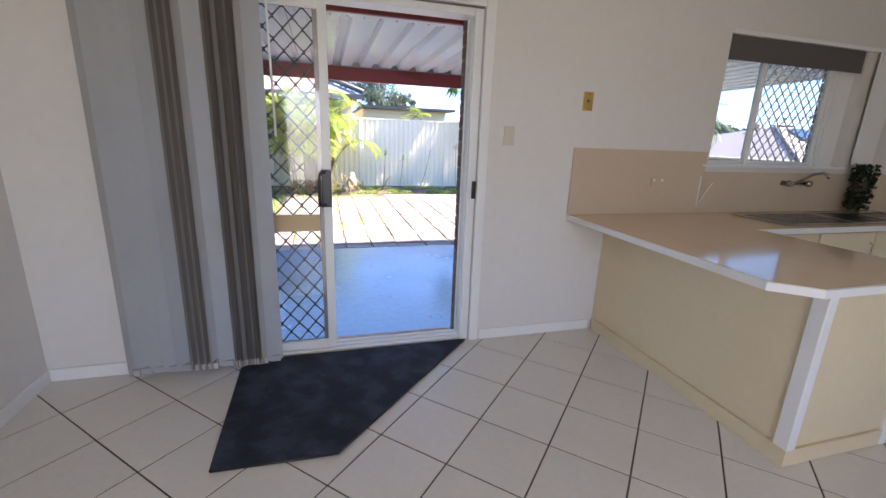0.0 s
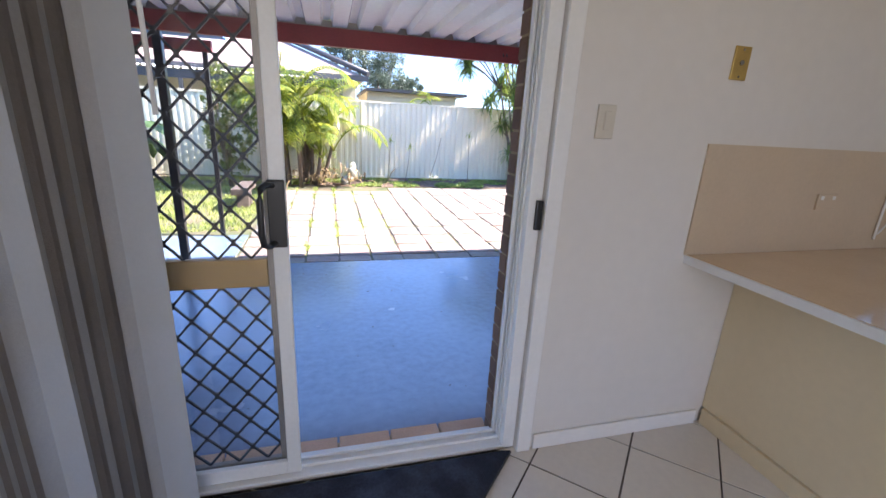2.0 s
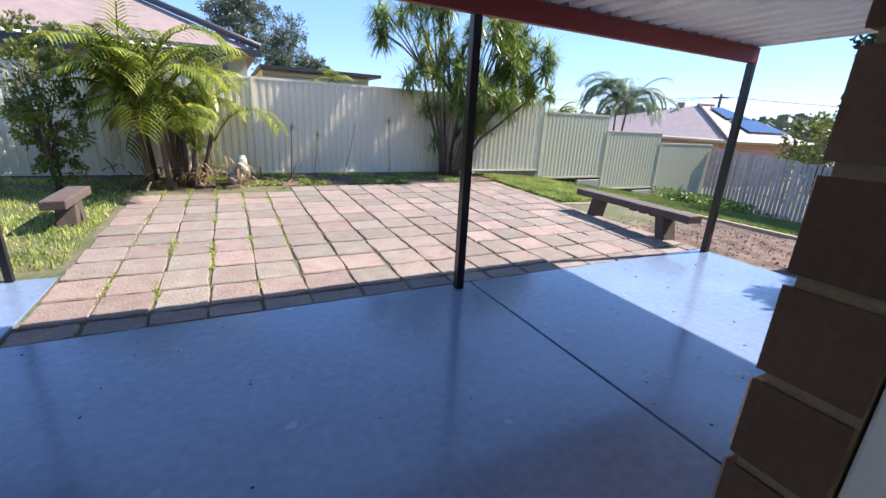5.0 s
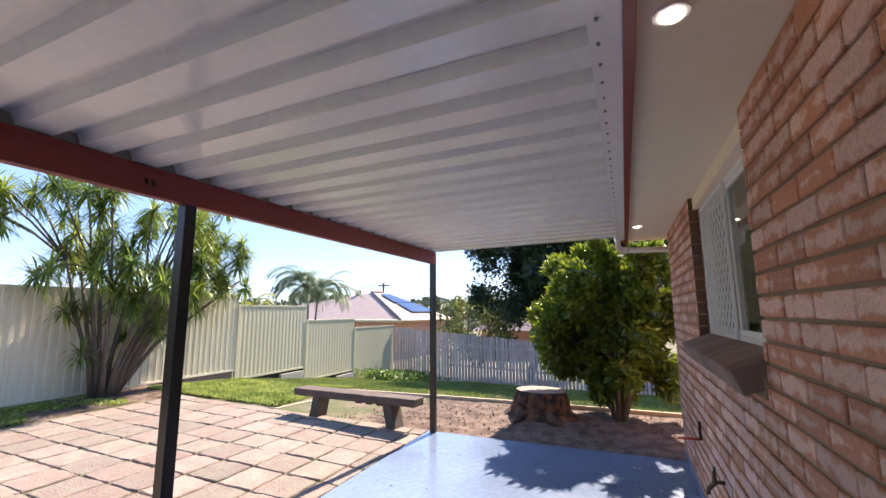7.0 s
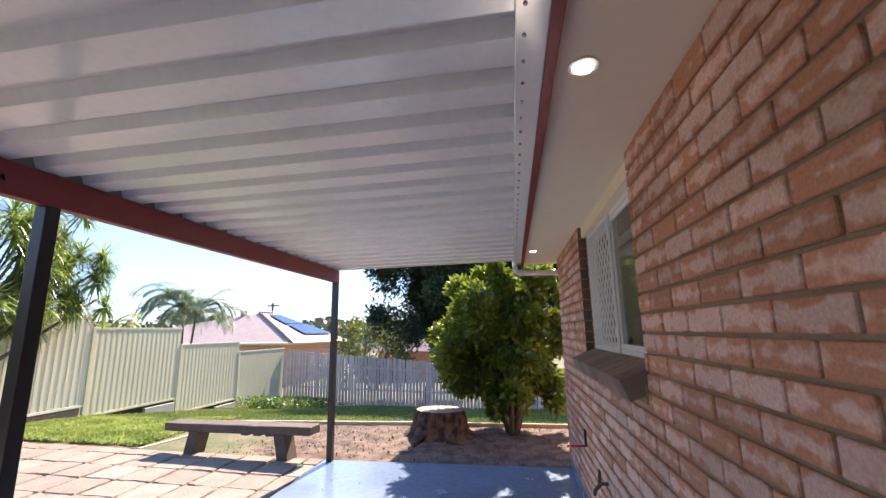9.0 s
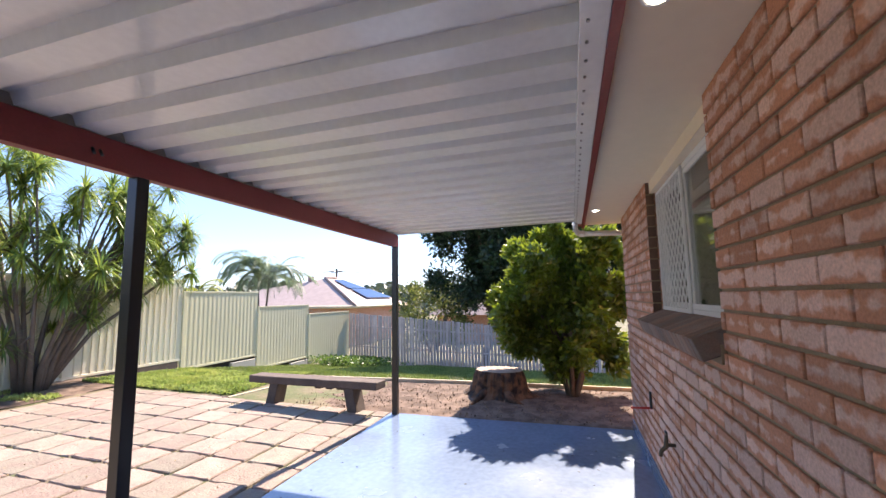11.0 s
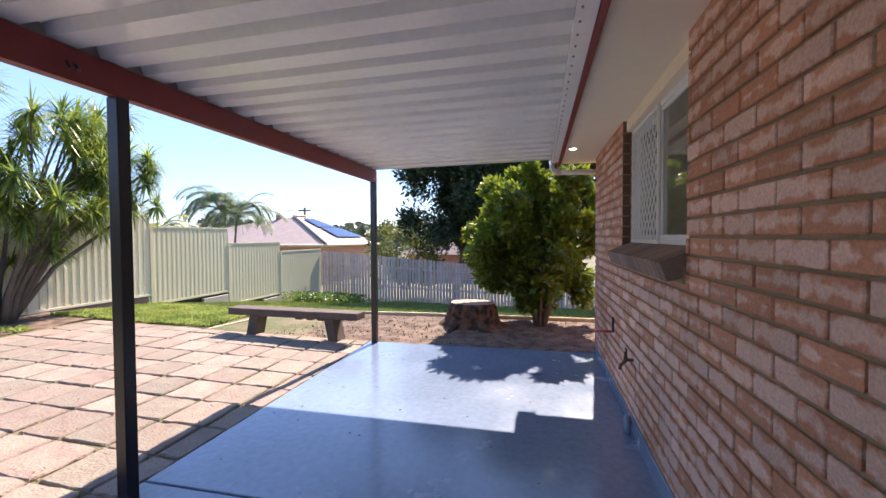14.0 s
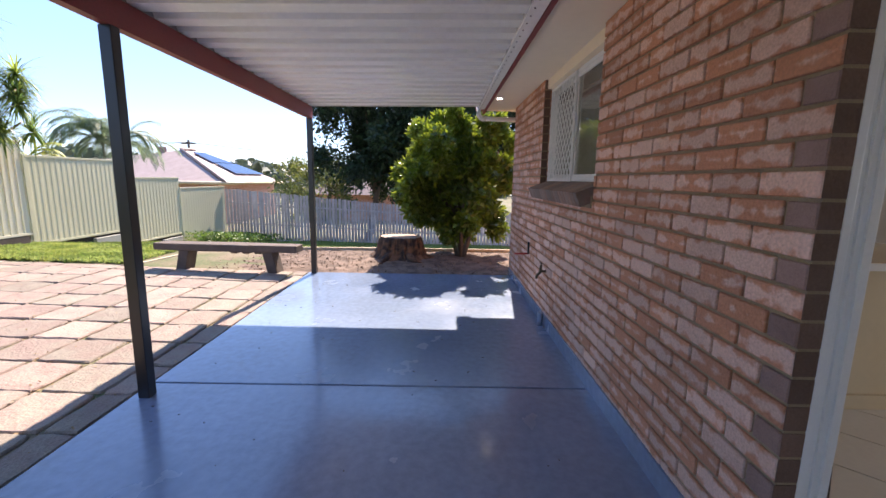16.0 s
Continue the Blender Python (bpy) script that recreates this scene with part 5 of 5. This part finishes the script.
    bmesh.ops.create_cube(bm, size=1.0, matrix=Matrix.Translation((x, y, PZ + 0.002)) @ Euler((0, 0, rng.uniform(0, 6))).to_matrix().to_4x4() @ Matrix.Diagonal((s_ * 2, s_, 0.003, 1)))
link("patio_litter", bm, M_BLACK, None, "small dark specks and leaf litter on the patio", "stuff")
bm = bmesh.new()
for i in range(900):
    x, y = rng.uniform(-1.7, 4.6), rng.uniform(3.06, 7.9)
    c = rng.choice(("x", "y"))
    w = unit(rng, 0.1) * rng.uniform(0.008, 0.02)
    p = Vector((x, y, tilt_to(x, y) + 0.028)); u = Vector((-w.y, w.x, 0)) * 0.5
    bm.faces.new([bm.verts.new(p + q) for q in (Vector(), w * 0.5 + u, w, w * 0.5 - u)])
for i in range(2600):
    if i % 2:
        x, y = rng.choice([PX0 + 0.3555 * k for k in range(1, 6)] + [0.0 + 0.405 * k for k in range(1, 12)]) + rng.gauss(0, 0.016), rng.uniform(3.1, 7.8)
    else:
        x, y = rng.uniform(-1.7, 4.6), 3.262 + 0.408 * rng.randrange(0, 12) + rng.gauss(0, 0.016)
    w = unit(rng, 0.0) * rng.uniform(0.008, 0.022)
    p = Vector((x, y, tilt_to(x, y) + 0.012)); u = Vector((-w.y, w.x, 0)) * 0.6
    bm.faces.new([bm.verts.new(p + q) for q in (Vector(), w * 0.5 + u, w, w * 0.5 - u)])
link("leaf_litter", bm, M_DRY, None, "dry leaf scraps on the paving", "stuff")

# ---- wall taps and pipes ----
M_TAPM = material("tarnished_brass", (0.13, 0.095, 0.06), 0.5, metal=0.6, var=0.2, scale=30)
gt = thing("garden_tap", (2.60, YW, 0.41), "tarnished brass garden tap on the brick wall", "tap")
put("pipe", tube(bmesh.new(), [(2.60, YW - 0.01, 0.40), (2.60, YW + 0.055, 0.40)], 0.011, 8), M_TAPM, gt)
put("body", tube(bmesh.new(), [(2.60, YW + 0.05, 0.46), (2.60, YW + 0.055, 0.39), (2.60, YW + 0.085, 0.36), (2.60, YW + 0.09, 0.33)], [0.010, 0.014, 0.012, 0.011], 8), M_TAPM, gt)
put("handle", tube(bmesh.new(), [(2.575, YW + 0.05, 0.475), (2.625, YW + 0.05, 0.475)], 0.007, 6), M_BLACK, gt)
rp = thing("red_pipe", (3.38, YW, 0.44), "short red pipe stub on the brick wall", "pipe")
put("stub", tube(bmesh.new(), [(3.38, YW - 0.01, 0.43), (3.38, YW + 0.16, 0.425)], 0.009, 8), M_REDP, rp)
put("riser", tube(bmesh.new(), [(3.37, YW + 0.012, 0.43), (3.37, YW + 0.012, 0.56)], 0.010, 8), M_BLACK, rp, "black riser")
pp = thing("waste_pipe", (2.56, YW + 0.05, PZ), "short blue painted waste pipe at the foot of the wall", "pipe")
put("stub", tube(bmesh.new(), [(2.56, YW + 0.045, PZ - 0.01), (2.56, YW + 0.045, PZ + 0.13)], 0.024, 10), M_PATIO, pp)

# ---- wheelie bin ----
bn2 = thing("wheelie_bin", (-4.45, 5.8, -0.09), "green wheelie bin with a yellow lid on the grass", "bin", "pair of wheelie bins")
bm = box(bmesh.new(), -0.27, 0.27, -0.30, 0.30, 0.05, 0.96, 0.02)
for v in bm.verts:
    if v.co.z < 0.5:
        v.co.x *= 0.8; v.co.y *= 0.8
part("body", bm, M_BIN, bn2)
part("lid", box(bmesh.new(), -0.30, 0.30, -0.33, 0.33, 0.962, 1.02, 0.015), M_YELLOW, bn2, "yellow lid")
for sx in (-0.2, 0.2):
    part("wheel", tube(bmesh.new(), [(sx, 0.24, 0.09), (sx + 0.05, 0.24, 0.09)], 0.09, 14), M_BLACK, bn2)
copy_thing(bn2, pose(-5.22, 5.95, -0.09, rz=8))
palm("broadleaf_plant", (-4.6, 7.9, -0.05), 14, 1.3, 1.8, "broad-leaved green plant beside the cream fence", 61, leafy("broad_leaf", (0.05, 0.11, 0.04), (0.12, 0.2, 0.06)), 3, 0.42, 0.2, 0.10)

# ---- neighbouring houses ----
def poly(pts, faces):
    bm = bmesh.new()
    v = [bm.verts.new(p) for p in pts]
    for f in faces:
        bm.faces.new([v[k] for k in f])
    bmesh.ops.recalc_face_normals(bm, faces=bm.faces[:])
    return bm


nh = thing("neighbour_house", (-4.0, 18.0, 0.0), "cream rendered house with a pale metal roof behind the fence", "house")
put("wall", bx(-10.0, 0.2, 14.9, 22.0, -0.3, 2.62), M_RENDER, nh, "cream rendered wall")
put("roof", poly([(-10.5, 14.55, 2.72), (0.55, 14.55, 2.80), (0.55, 23, 2.8), (-10.5, 23, 2.72), (-3.6, 18.5, 4.75), (-7.0, 18.5, 4.75)], [(0, 1, 4, 5), (1, 2, 4), (2, 3, 5, 4), (3, 0, 5), (3, 2, 1, 0)]), M_TERRA, nh, "pale brown tiled hip roof")
bm = bmesh.new()
tube(bm, [(0.62, 14.5, 2.92), (-3.6, 18.45, 4.85)], 0.10, 6)
put("hip_cap", bm, M_DARKTRIM, nh, "charcoal hip capping")
put("gutter", bx(-10.5, 0.6, 14.42, 14.54, 2.66, 2.84), M_DARKTRIM, nh, "charcoal gutter")
rf = thing("neighbour_patio_roof", (-3.0, 13.2, 2.5), "white corrugated patio roof of the neighbouring house", "patio cover")
bm = bmesh.new()
xs_ = np.arange(-9.0, -0.3, 0.19)
fr = [(x + d, zz) for x in xs_ for d, zz in ((0, 0), (0.05, 0), (0.07, 0.05), (0.12, 0.05), (0.14, 0))]
a_ = [[bm.verts.new((x, yy, z0 + zz)) for x, zz in fr] for yy, z0 in ((12.1, 2.46), (14.4, 2.62))]
for i in range(len(fr) - 1):
    bm.faces.new((a_[0][i], a_[0][i + 1], a_[1][i + 1], a_[1][i]))
put("sheet", bm, M_SHEET, rf)
put("beam", bx(-9.0, -0.3, 12.14, 12.2, 2.22, 2.44), M_DARKTRIM, rf)
for x in (-8.8, -4.6, -0.4):
    put("post", bx(x - 0.05, x + 0.05, 12.12, 12.22, -0.3, 2.22), M_DARKTRIM, rf)
ng = thing("neighbour_garage", (2.4, 17.0, 0.0), "low cream building with a charcoal gutter behind the fence", "garage")
put("wall", bx(0.62, 4.0, 15.1, 20.0, -0.3, 2.40), M_RENDER, ng, "cream wall")
put("roof", bx(0.56, 4.35, 14.75, 20.4, 2.402, 2.50), M_DARKTRIM, ng, "charcoal flat roof edge")
for zz in (2.1, 2.25):
    put("fascia_board", bx(0.62, 4.0, 15.06, 15.095, zz, zz + 0.10), M_RENDER, ng)

rh = thing("tiled_house", (24.7, 18.5, -1.5), "brick house with a terracotta tiled roof and solar panels", "house")
E1 = 0.87
A_, B_, C_, D_ = (20.5, 27.0), (20.5, 12.3), (28.0, 12.15), (29.5, 26.0)
hx0, hx1 = Vector((24.6, 16.88, 2.69)), Vector((26.0, 16.85, 2.72))
put("wall", poly([(24.7 + (x - 24.7) * 0.92, 18.5 + (y - 18.5) * 0.92, z) for z in (-2.5, E1 - 0.05) for x, y in (A_, B_, C_, D_)], [(0, 1, 5, 4), (1, 2, 6, 5), (2, 3, 7, 6), (3, 0, 4, 7)]), M_BRICKI, rh, "red brick wall")
put("roof", poly([(*A_, E1), (*B_, E1), (*C_, E1), (*D_, E1), tuple(hx0), tuple(hx1)], [(0, 1, 4), (1, 2, 5, 4), (2, 3, 5), (3, 0, 4, 5), (3, 2, 1, 0)]), M_TERRAL, rh, "pinkish terracotta tile roof")
put("gutter", tube(bmesh.new(), [(*A_, E1 - 0.04), (*B_, E1 - 0.04), (*C_, E1 - 0.04)], 0.09, 5), M_CREAM, rh, "cream gutter")
put("hip_cap", tube(bmesh.new(), [(*B_, E1 + 0.03), tuple(hx0 + Vector((0, 0, 0.05))), tuple(hx1 + Vector((0, 0, 0.05)))], 0.09, 5), M_TERRA, rh, "ridge and hip tiles")
pb, pc = Vector((*B_, E1)), Vector((*C_, E1))
nrm = (pc - pb).cross(hx0 - pb).normalized()
if nrm.z < 0:
    nrm.negate()
for r_ in range(2):
    for k in range(5):
        def on(u, v):
            lo_ = pb.lerp(pc, u); hi_ = hx0.lerp(hx1, u)
            return lo_.lerp(hi_, v) + nrm * 0.08
        u0, v0 = 0.36 + k * 0.115 - r_ * 0.03, 0.20 + r_ * 0.35
        q = [on(u0, v0), on(u0 + 0.105, v0), on(u0 + 0.105, v0 + 0.33), on(u0, v0 + 0.33)]
        bm = bmesh.new()
        lo_ = [bm.verts.new(p) for p in q]; hi_ = [bm.verts.new(p + nrm * 0.05) for p in q]
        bm.faces.new(hi_)
        for i in range(4):
            bm.faces.new((lo_[i], lo_[(i + 1) % 4], hi_[(i + 1) % 4], hi_[i]))
        put("solar_panel", bm, M_SOLAR, rh, "dark blue solar panel")
put("chimney_vent", bx(24.1, 24.4, 17.6, 17.9, 2.3, 2.84), M_TERRA, rh)
h3 = thing("tiled_house", (27.0, 6.0, -2.0), "house with a pale terracotta roof beyond the paling fence", "house")
put("wall", bx(25.0, 32.0, 2.0, 9.0, -2.6, 0.2), M_BRICKI, h3, "brick wall")
put("roof", poly([(24.5, 1.5, 0.2), (32.5, 1.5, 0.2), (32.5, 9.5, 0.2), (24.5, 9.5, 0.2), (28.5, 4.5, 2.0), (28.5, 6.5, 2.0)], [(0, 1, 4), (1, 2, 5, 4), (2, 3, 5), (3, 0, 4, 5), (3, 2, 1, 0)]), M_TERRA, h3, "pale terracotta roof")

# power pole and wires
pole = thing("power_pole", (46, 29.0, -2), "timber power pole with a crossarm and wires beyond the houses", "power pole")
put("shaft", tube(bmesh.new(), [(46, 29, -2), (46, 29, 5.0)], 0.13, 8), M_WOODG, pole)
put("crossarm", bx(45.9, 46.1, 28.2, 29.8, 4.55, 4.7), M_WOODG, pole)
for k, (ex, ey, ez) in enumerate(((40, 70, 6.5), (60, -10, 4.6), (30, 60, 3.6))):
    a_ = Vector((46, 29, 4.75)); b_ = Vector((ex, ey, ez))
    put("wire", tube(bmesh.new(), [a_.lerp(b_, t) - Vector((0, 0, 1.2 * math.sin(math.pi * t))) for t in np.linspace(0, 1, 9)], 0.025, 4), M_BLACK, pole)

# distant trees
rng = random.Random(90)
for k, (cx, cy, cz, rr_, hh) in enumerate(((0.6, 31, 6.6, 1.8, 1.9), (3.2, 33, 5.0, 2.0, 2.9), (5.2, 34, 3.9, 1.6, 1.0))):
    tree("gum_tree", (cx, cy, -1), (cx, cy, cz), (rr_, rr_, hh), 11000, 0.17, M_GUM, 91 + k, "grey-green gum tree far behind the neighbouring house", "tree", 1, 0.2, hollow=0.2)
bm = bmesh.new()
for i in range(16000):
    a = rng.uniform(-0.6, 1.75)
    d = rng.uniform(60, 120)
    x, y = d * math.cos(a), d * math.sin(a)
    ridge = 2.0 + 3.0 * noise.noise(Vector((a * 5, 0, 0))) + 1.6 * noise.noise(Vector((a * 17, 2, 0))) + (d - 60) * 0.05
    z = rng.uniform(-3, ridge)
    s = rng.uniform(0.8, 1.7)
    p = Vector((x, y, z)); w = unit(rng); u = w.cross(unit(rng)).normalized()
    bm.faces.new([bm.verts.new(p + q) for q in (-w * s * 0.6, u * s * 0.5, w * s * 0.6, -u * s * 0.5)])
M_FARTREE = leafy("far_tree_leaf", (0.06, 0.085, 0.055), (0.10, 0.12, 0.075), 0.2)
link("distant_trees", bm, M_FARTREE, None, "hazy wooded hills in the distance", "stuff")

# ================= pieces =================
def piece_mesh(name, sx, sy, sz, bevel, mat):
    bm = box(bmesh.new(), -sx / 2, sx / 2, -sy / 2, sy / 2, -sz / 2, sz / 2)
    if bevel:
        bmesh.ops.bevel(bm, geom=bm.edges[:], offset=bevel, segments=1, affect="EDGES")
    me = bpy.data.meshes.new(name)
    bm.to_mesh(me); bm.free()
    me.materials.append(mat)
    return me


def piece(name, me, parent, at, turn=(0, 0, 0)):
    o = new(name, me)
    o.parent = parent
    o.location = at
    o.rotation_euler = turn
    return o


# floor tiles, laid diagonally
TS, TG = 0.3545, 0.008
floor_ob = bpy.data.objects["floor"]
full = piece_mesh("tile", TS - TG, TS - TG, 0.008, 0.0012, M_TILE)
DIAG = TS * math.sqrt(2)
OX, OY = -0.002, -0.588
holes_rects = [(0.955, 3.96, -0.52, 0.1), (0.955, 1.60, -1.46, 0.1)]


def clip_poly(poly_, a, b, c):
    """The part of a polygon where a*x + b*y <= c."""
    out = []
    for i in range(len(poly_)):
        p, q = poly_[i], poly_[(i + 1) % len(poly_)]
        dp, dq = a * p[0] + b * p[1] - c, a * q[0] + b * q[1] - c
        if dp <= 0:
            out.append(p)
        if (dp < 0 < dq) or (dq < 0 < dp):
            t = dp / (dp - dq)
            out.append((p[0] + t * (q[0] - p[0]), p[1] + t * (q[1] - p[1])))
    return out


for i in range(-14, 16):
    for j in range(-26, 8):
        cx = OX + (i + (0.5 if j % 2 else 0.0)) * DIAG
        cy = OY - DIAG / 2 + j * DIAG / 2
        h = (TS - TG) / math.sqrt(2)
        if cx < FX0 - h or cx > FX1 + h or cy < FY0 - h or cy > 0.06 + h:
            continue
        if cx - h > FX0 and cx + h < FX1 and cy + h < 0.0 and cy - h > FY0:
            piece("tile", full, floor_ob, (cx, cy, -0.004), (0, 0, math.pi / 4))
        else:
            pl_ = [(cx + h, cy), (cx, cy + h), (cx - h, cy), (cx, cy - h)]
            lim = 0.018 if -1.87 < cx < -0.08 else 0.0
            for a, b, c in ((0, 1, lim), (0, -1, -FY0), (1, 0, FX1), (-1, 0, -FX0)):
                pl_ = clip_poly(pl_, a, b, c) if pl_ else pl_
            if len(pl_) > 2:
                bm = bmesh.new()
                f = bm.faces.new([bm.verts.new((x, y, 0.0)) for x, y in pl_])
                e = bmesh.ops.extrude_face_region(bm, geom=[f])
                bmesh.ops.translate(bm, verts=[v for v in e["geom"] if isinstance(v, bmesh.types.BMVert)], vec=(0, 0, -0.007))
                bmesh.ops.recalc_face_normals(bm, faces=bm.faces[:])
                link("tile", bm, M_TILE, floor_ob)

# bricks of the outer wall
wall_core = bpy.data.objects["wall_north_core"]
rngb = random.Random(6)
cache = {}
far = bmesh.new()
near_n = 0
BH, JT = CRS - 0.012, 0.012
Z0B = 1.194 - 16 * CRS
for c in range(0, 28):
    zb = Z0B + c * CRS
    BH = CRS - 0.012 if c < 27 else SOF - 0.003 - zb
    dark = (c % 2 == 1)
    segs = []
    x = DOORO[1]
    first = True
    while x < XW1:
        w = (BRK / 2 if (first and dark) else BRK)
        a, b = x, min(x + w - JT, XW1 - 0.002)
        segs.append((a, b, first and dark))
        x += w; first = False
    x = DOORO[0]
    first = True
    while x > XW0:
        w = (BRK / 2 if (first and dark) else BRK)
        segs.append((x - w + JT, x, first and dark))
        x -= w; first = False
    for a, b, dk in segs:
        parts_ = [(a, b)]
        if zb + BH > WINO[2] and b > WINO[0] and a < WINO[1]:
            parts_ = []
            if a < WINO[0] - 0.03:
                parts_.append((a, WINO[0]))
            if b > WINO[1] + 0.03:
                parts_.append((WINO[1], b))
        for a2, b2 in parts_:
            if b2 - a2 < 0.03:
                continue
            proud = rngb.uniform(-0.002, 0.002)
            corner = dk
            dpt = 0.068 if abs(a2 - DOORO[1]) < 1e-6 else 0.095 if (abs(a2 - DOORO[1]) < 1e-6 or abs(b2 - DOORO[0]) < 1e-6 or abs(a2 - WINO[1]) < 1e-6 or abs(b2 - WINO[0]) < 1e-6 or b2 > XW1 - 0.02) else 0.03
            cx, cy, cz = (a2 + b2) / 2, YW - dpt / 2 + proud, zb + BH / 2
            if DOORO[1] - 0.01 <= a2 < 2.35 and zb > -0.05 and near_n < 300:
                key = (round(b2 - a2, 3), round(dpt, 3), corner, round(BH, 3))
                if key not in cache:
                    cache[key] = piece_mesh("brick", b2 - a2, dpt, BH, 0.0035, M_BRICKH if corner else M_BRICK)
                piece("brick", cache[key], wall_core, (cx, cy, cz), (rngb.uniform(-0.006, 0.006), 0, rngb.uniform(-0.004, 0.004)))
                near_n += 1
            else:
                box(far, a2, b2, cy - dpt / 2, cy + dpt / 2, zb, zb + BH)
tagged(link("brickwork", far, M_BRICKI, None, "red-brown brickwork of the house wall"), kind="structure")

# thin brick slips on the reveals, coloured dark for the shade there
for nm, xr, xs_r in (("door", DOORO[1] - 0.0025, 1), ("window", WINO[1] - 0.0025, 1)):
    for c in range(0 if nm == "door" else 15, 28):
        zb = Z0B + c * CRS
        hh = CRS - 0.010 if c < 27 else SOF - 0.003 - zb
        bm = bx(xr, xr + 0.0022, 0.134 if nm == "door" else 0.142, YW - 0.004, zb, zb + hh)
        link("return_brick", bm, M_BRICKSHADE, wall_core)

# sloping brick sill under the window
sill = thing("window_brick_sill", ((WINO[0] + WINO[1]) / 2, YW, 1.1), "sloping brown brick sill under the kitchen window", "window sill", kind="structure")
M_SILLB = material("sill_brick_brown", (0.27, 0.165, 0.12), 0.8, var=0.25, scale=14.0, bump=0.4, bscale=70, each=0.25, tint=(0.20, 0.15, 0.125))
sill_me = piece_mesh("sill_brick", 0.064, 0.20, 0.10, 0.004, M_SILLB)
k = 0
x = WINO[0] + 0.036
while x < WINO[1] + 0.03:
    o = new("brick", sill_me)
    o.parent = sill
    o.location = Vector((x, YW + 0.002, 1.145)) - sill.location
    o.rotation_euler = (radians(-22), 0, 0)
    x += 0.0755
put("mortar_bed", bx(WINO[0], WINO[1], 0.10, YW + 0.01, 1.055, 1.135), M_MORTAR, sill)
setting("sill_flashing", bx(WINO[0] + 0.01, WINO[1] - 0.01, 0.10, 0.165, 1.198, 1.213, 0.002), M_ALU, "white sill flashing")

# door step bricks
step_ob = bpy.data.objects["door_step"]
M_STEPB = material("peach_step_brick", (0.55, 0.36, 0.25), 0.8, var=0.12, scale=8.0, each=0.1, bump=0.3)
sme = piece_mesh("step_brick", 0.222, 0.10, 0.07, 0.004, M_STEPB)
for k in range(8):
    piece("brick", sme, step_ob, (-0.205 - k * 0.232, YW + 0.005, -0.052))

# pavers
rngp = random.Random(15)
cx = PX0
cols = []
while cx < PX1 - 0.1:
    w = 0.3555 if cx < -0.05 else 0.405
    cols.append((cx + 0.006, min(cx + w - 0.006, PX1 - 0.005)))
    cx += w
pcache = {}


def paver_mesh(sx, sy, seed):
    """A square paver with a chipped, wandering outline and a worn top edge."""
    rg = random.Random(seed)
    hx_, hy_, outline = sx / 2, sy / 2, []
    corners = [(-hx_, -hy_), (hx_, -hy_), (hx_, hy_), (-hx_, hy_)]
    for k in range(4):
        (ax, ay), (bx_, by_) = corners[k], corners[(k + 1) % 4]
        for q in range(5):
            f = q / 5
            inn = 0.97 if q == 0 else 1.0
            outline.append(((ax + (bx_ - ax) * f) * inn + rg.uniform(-0.0045, 0.0045), (ay + (by_ - ay) * f) * inn + rg.uniform(-0.0045, 0.0045)))
    bm = bmesh.new()
    rings_ = []
    for k, (grow, z) in enumerate(((1.0, -0.0225), (1.0, 0.012), (0.955, 0.0225))):
        rings_.append([bm.verts.new((x_ * grow + (rg.uniform(-0.003, 0.003) if k == 2 else 0), y_ * grow + (rg.uniform(-0.003, 0.003) if k == 2 else 0), z + (rg.uniform(-0.003, 0.001) if k else 0))) for x_, y_ in outline])
    for k in range(2):
        for q in range(20):
            bm.faces.new((rings_[k][q], rings_[k][(q + 1) % 20], rings_[k + 1][(q + 1) % 20], rings_[k + 1][q]))
    mid_ = bm.verts.new((0, 0, 0.0225 - rg.uniform(0, 0.003)))
    for q in range(20):
        bm.faces.new((rings_[2][q], rings_[2][(q + 1) % 20], mid_))
    me = bpy.data.meshes.new("paver")
    bm.to_mesh(me); bm.free()
    me.materials.append(M_PAVER)
    return me


ys_ = [3.058, 3.262]
while ys_[-1] < 7.6:
    ys_.append(ys_[-1] + 0.408)
bed = bpy.data.objects["paving_bed"]
n_p = 0
for i, (a, b) in enumerate(cols):
    for j in range(len(ys_) - 1):
        y0_, y1_ = ys_[j] + 0.014, ys_[j + 1] - 0.014
        if j > 10 and a < 0.2 + 0.2 * rngp.random():
            continue
        sx, sy = round(b - a, 2), round(y1_ - y0_, 2)
        sort = (sx, sy, rngp.randrange(5))
        if sort not in pcache:
            pcache[sort] = paver_mesh(sx, sy, 40 + len(pcache))
        yc = (y0_ + y1_) / 2
        piece("paver", pcache[sort], bed, ((a + b) / 2 + rngp.uniform(-0.009, 0.009), yc + rngp.uniform(-0.005, 0.005), tilt_to(0, yc) + 0.003 + rngp.uniform(-0.003, 0.004)), (0.021 + rngp.uniform(-0.022, 0.022), rngp.uniform(-0.018, 0.018), rngp.uniform(-0.03, 0.03)))
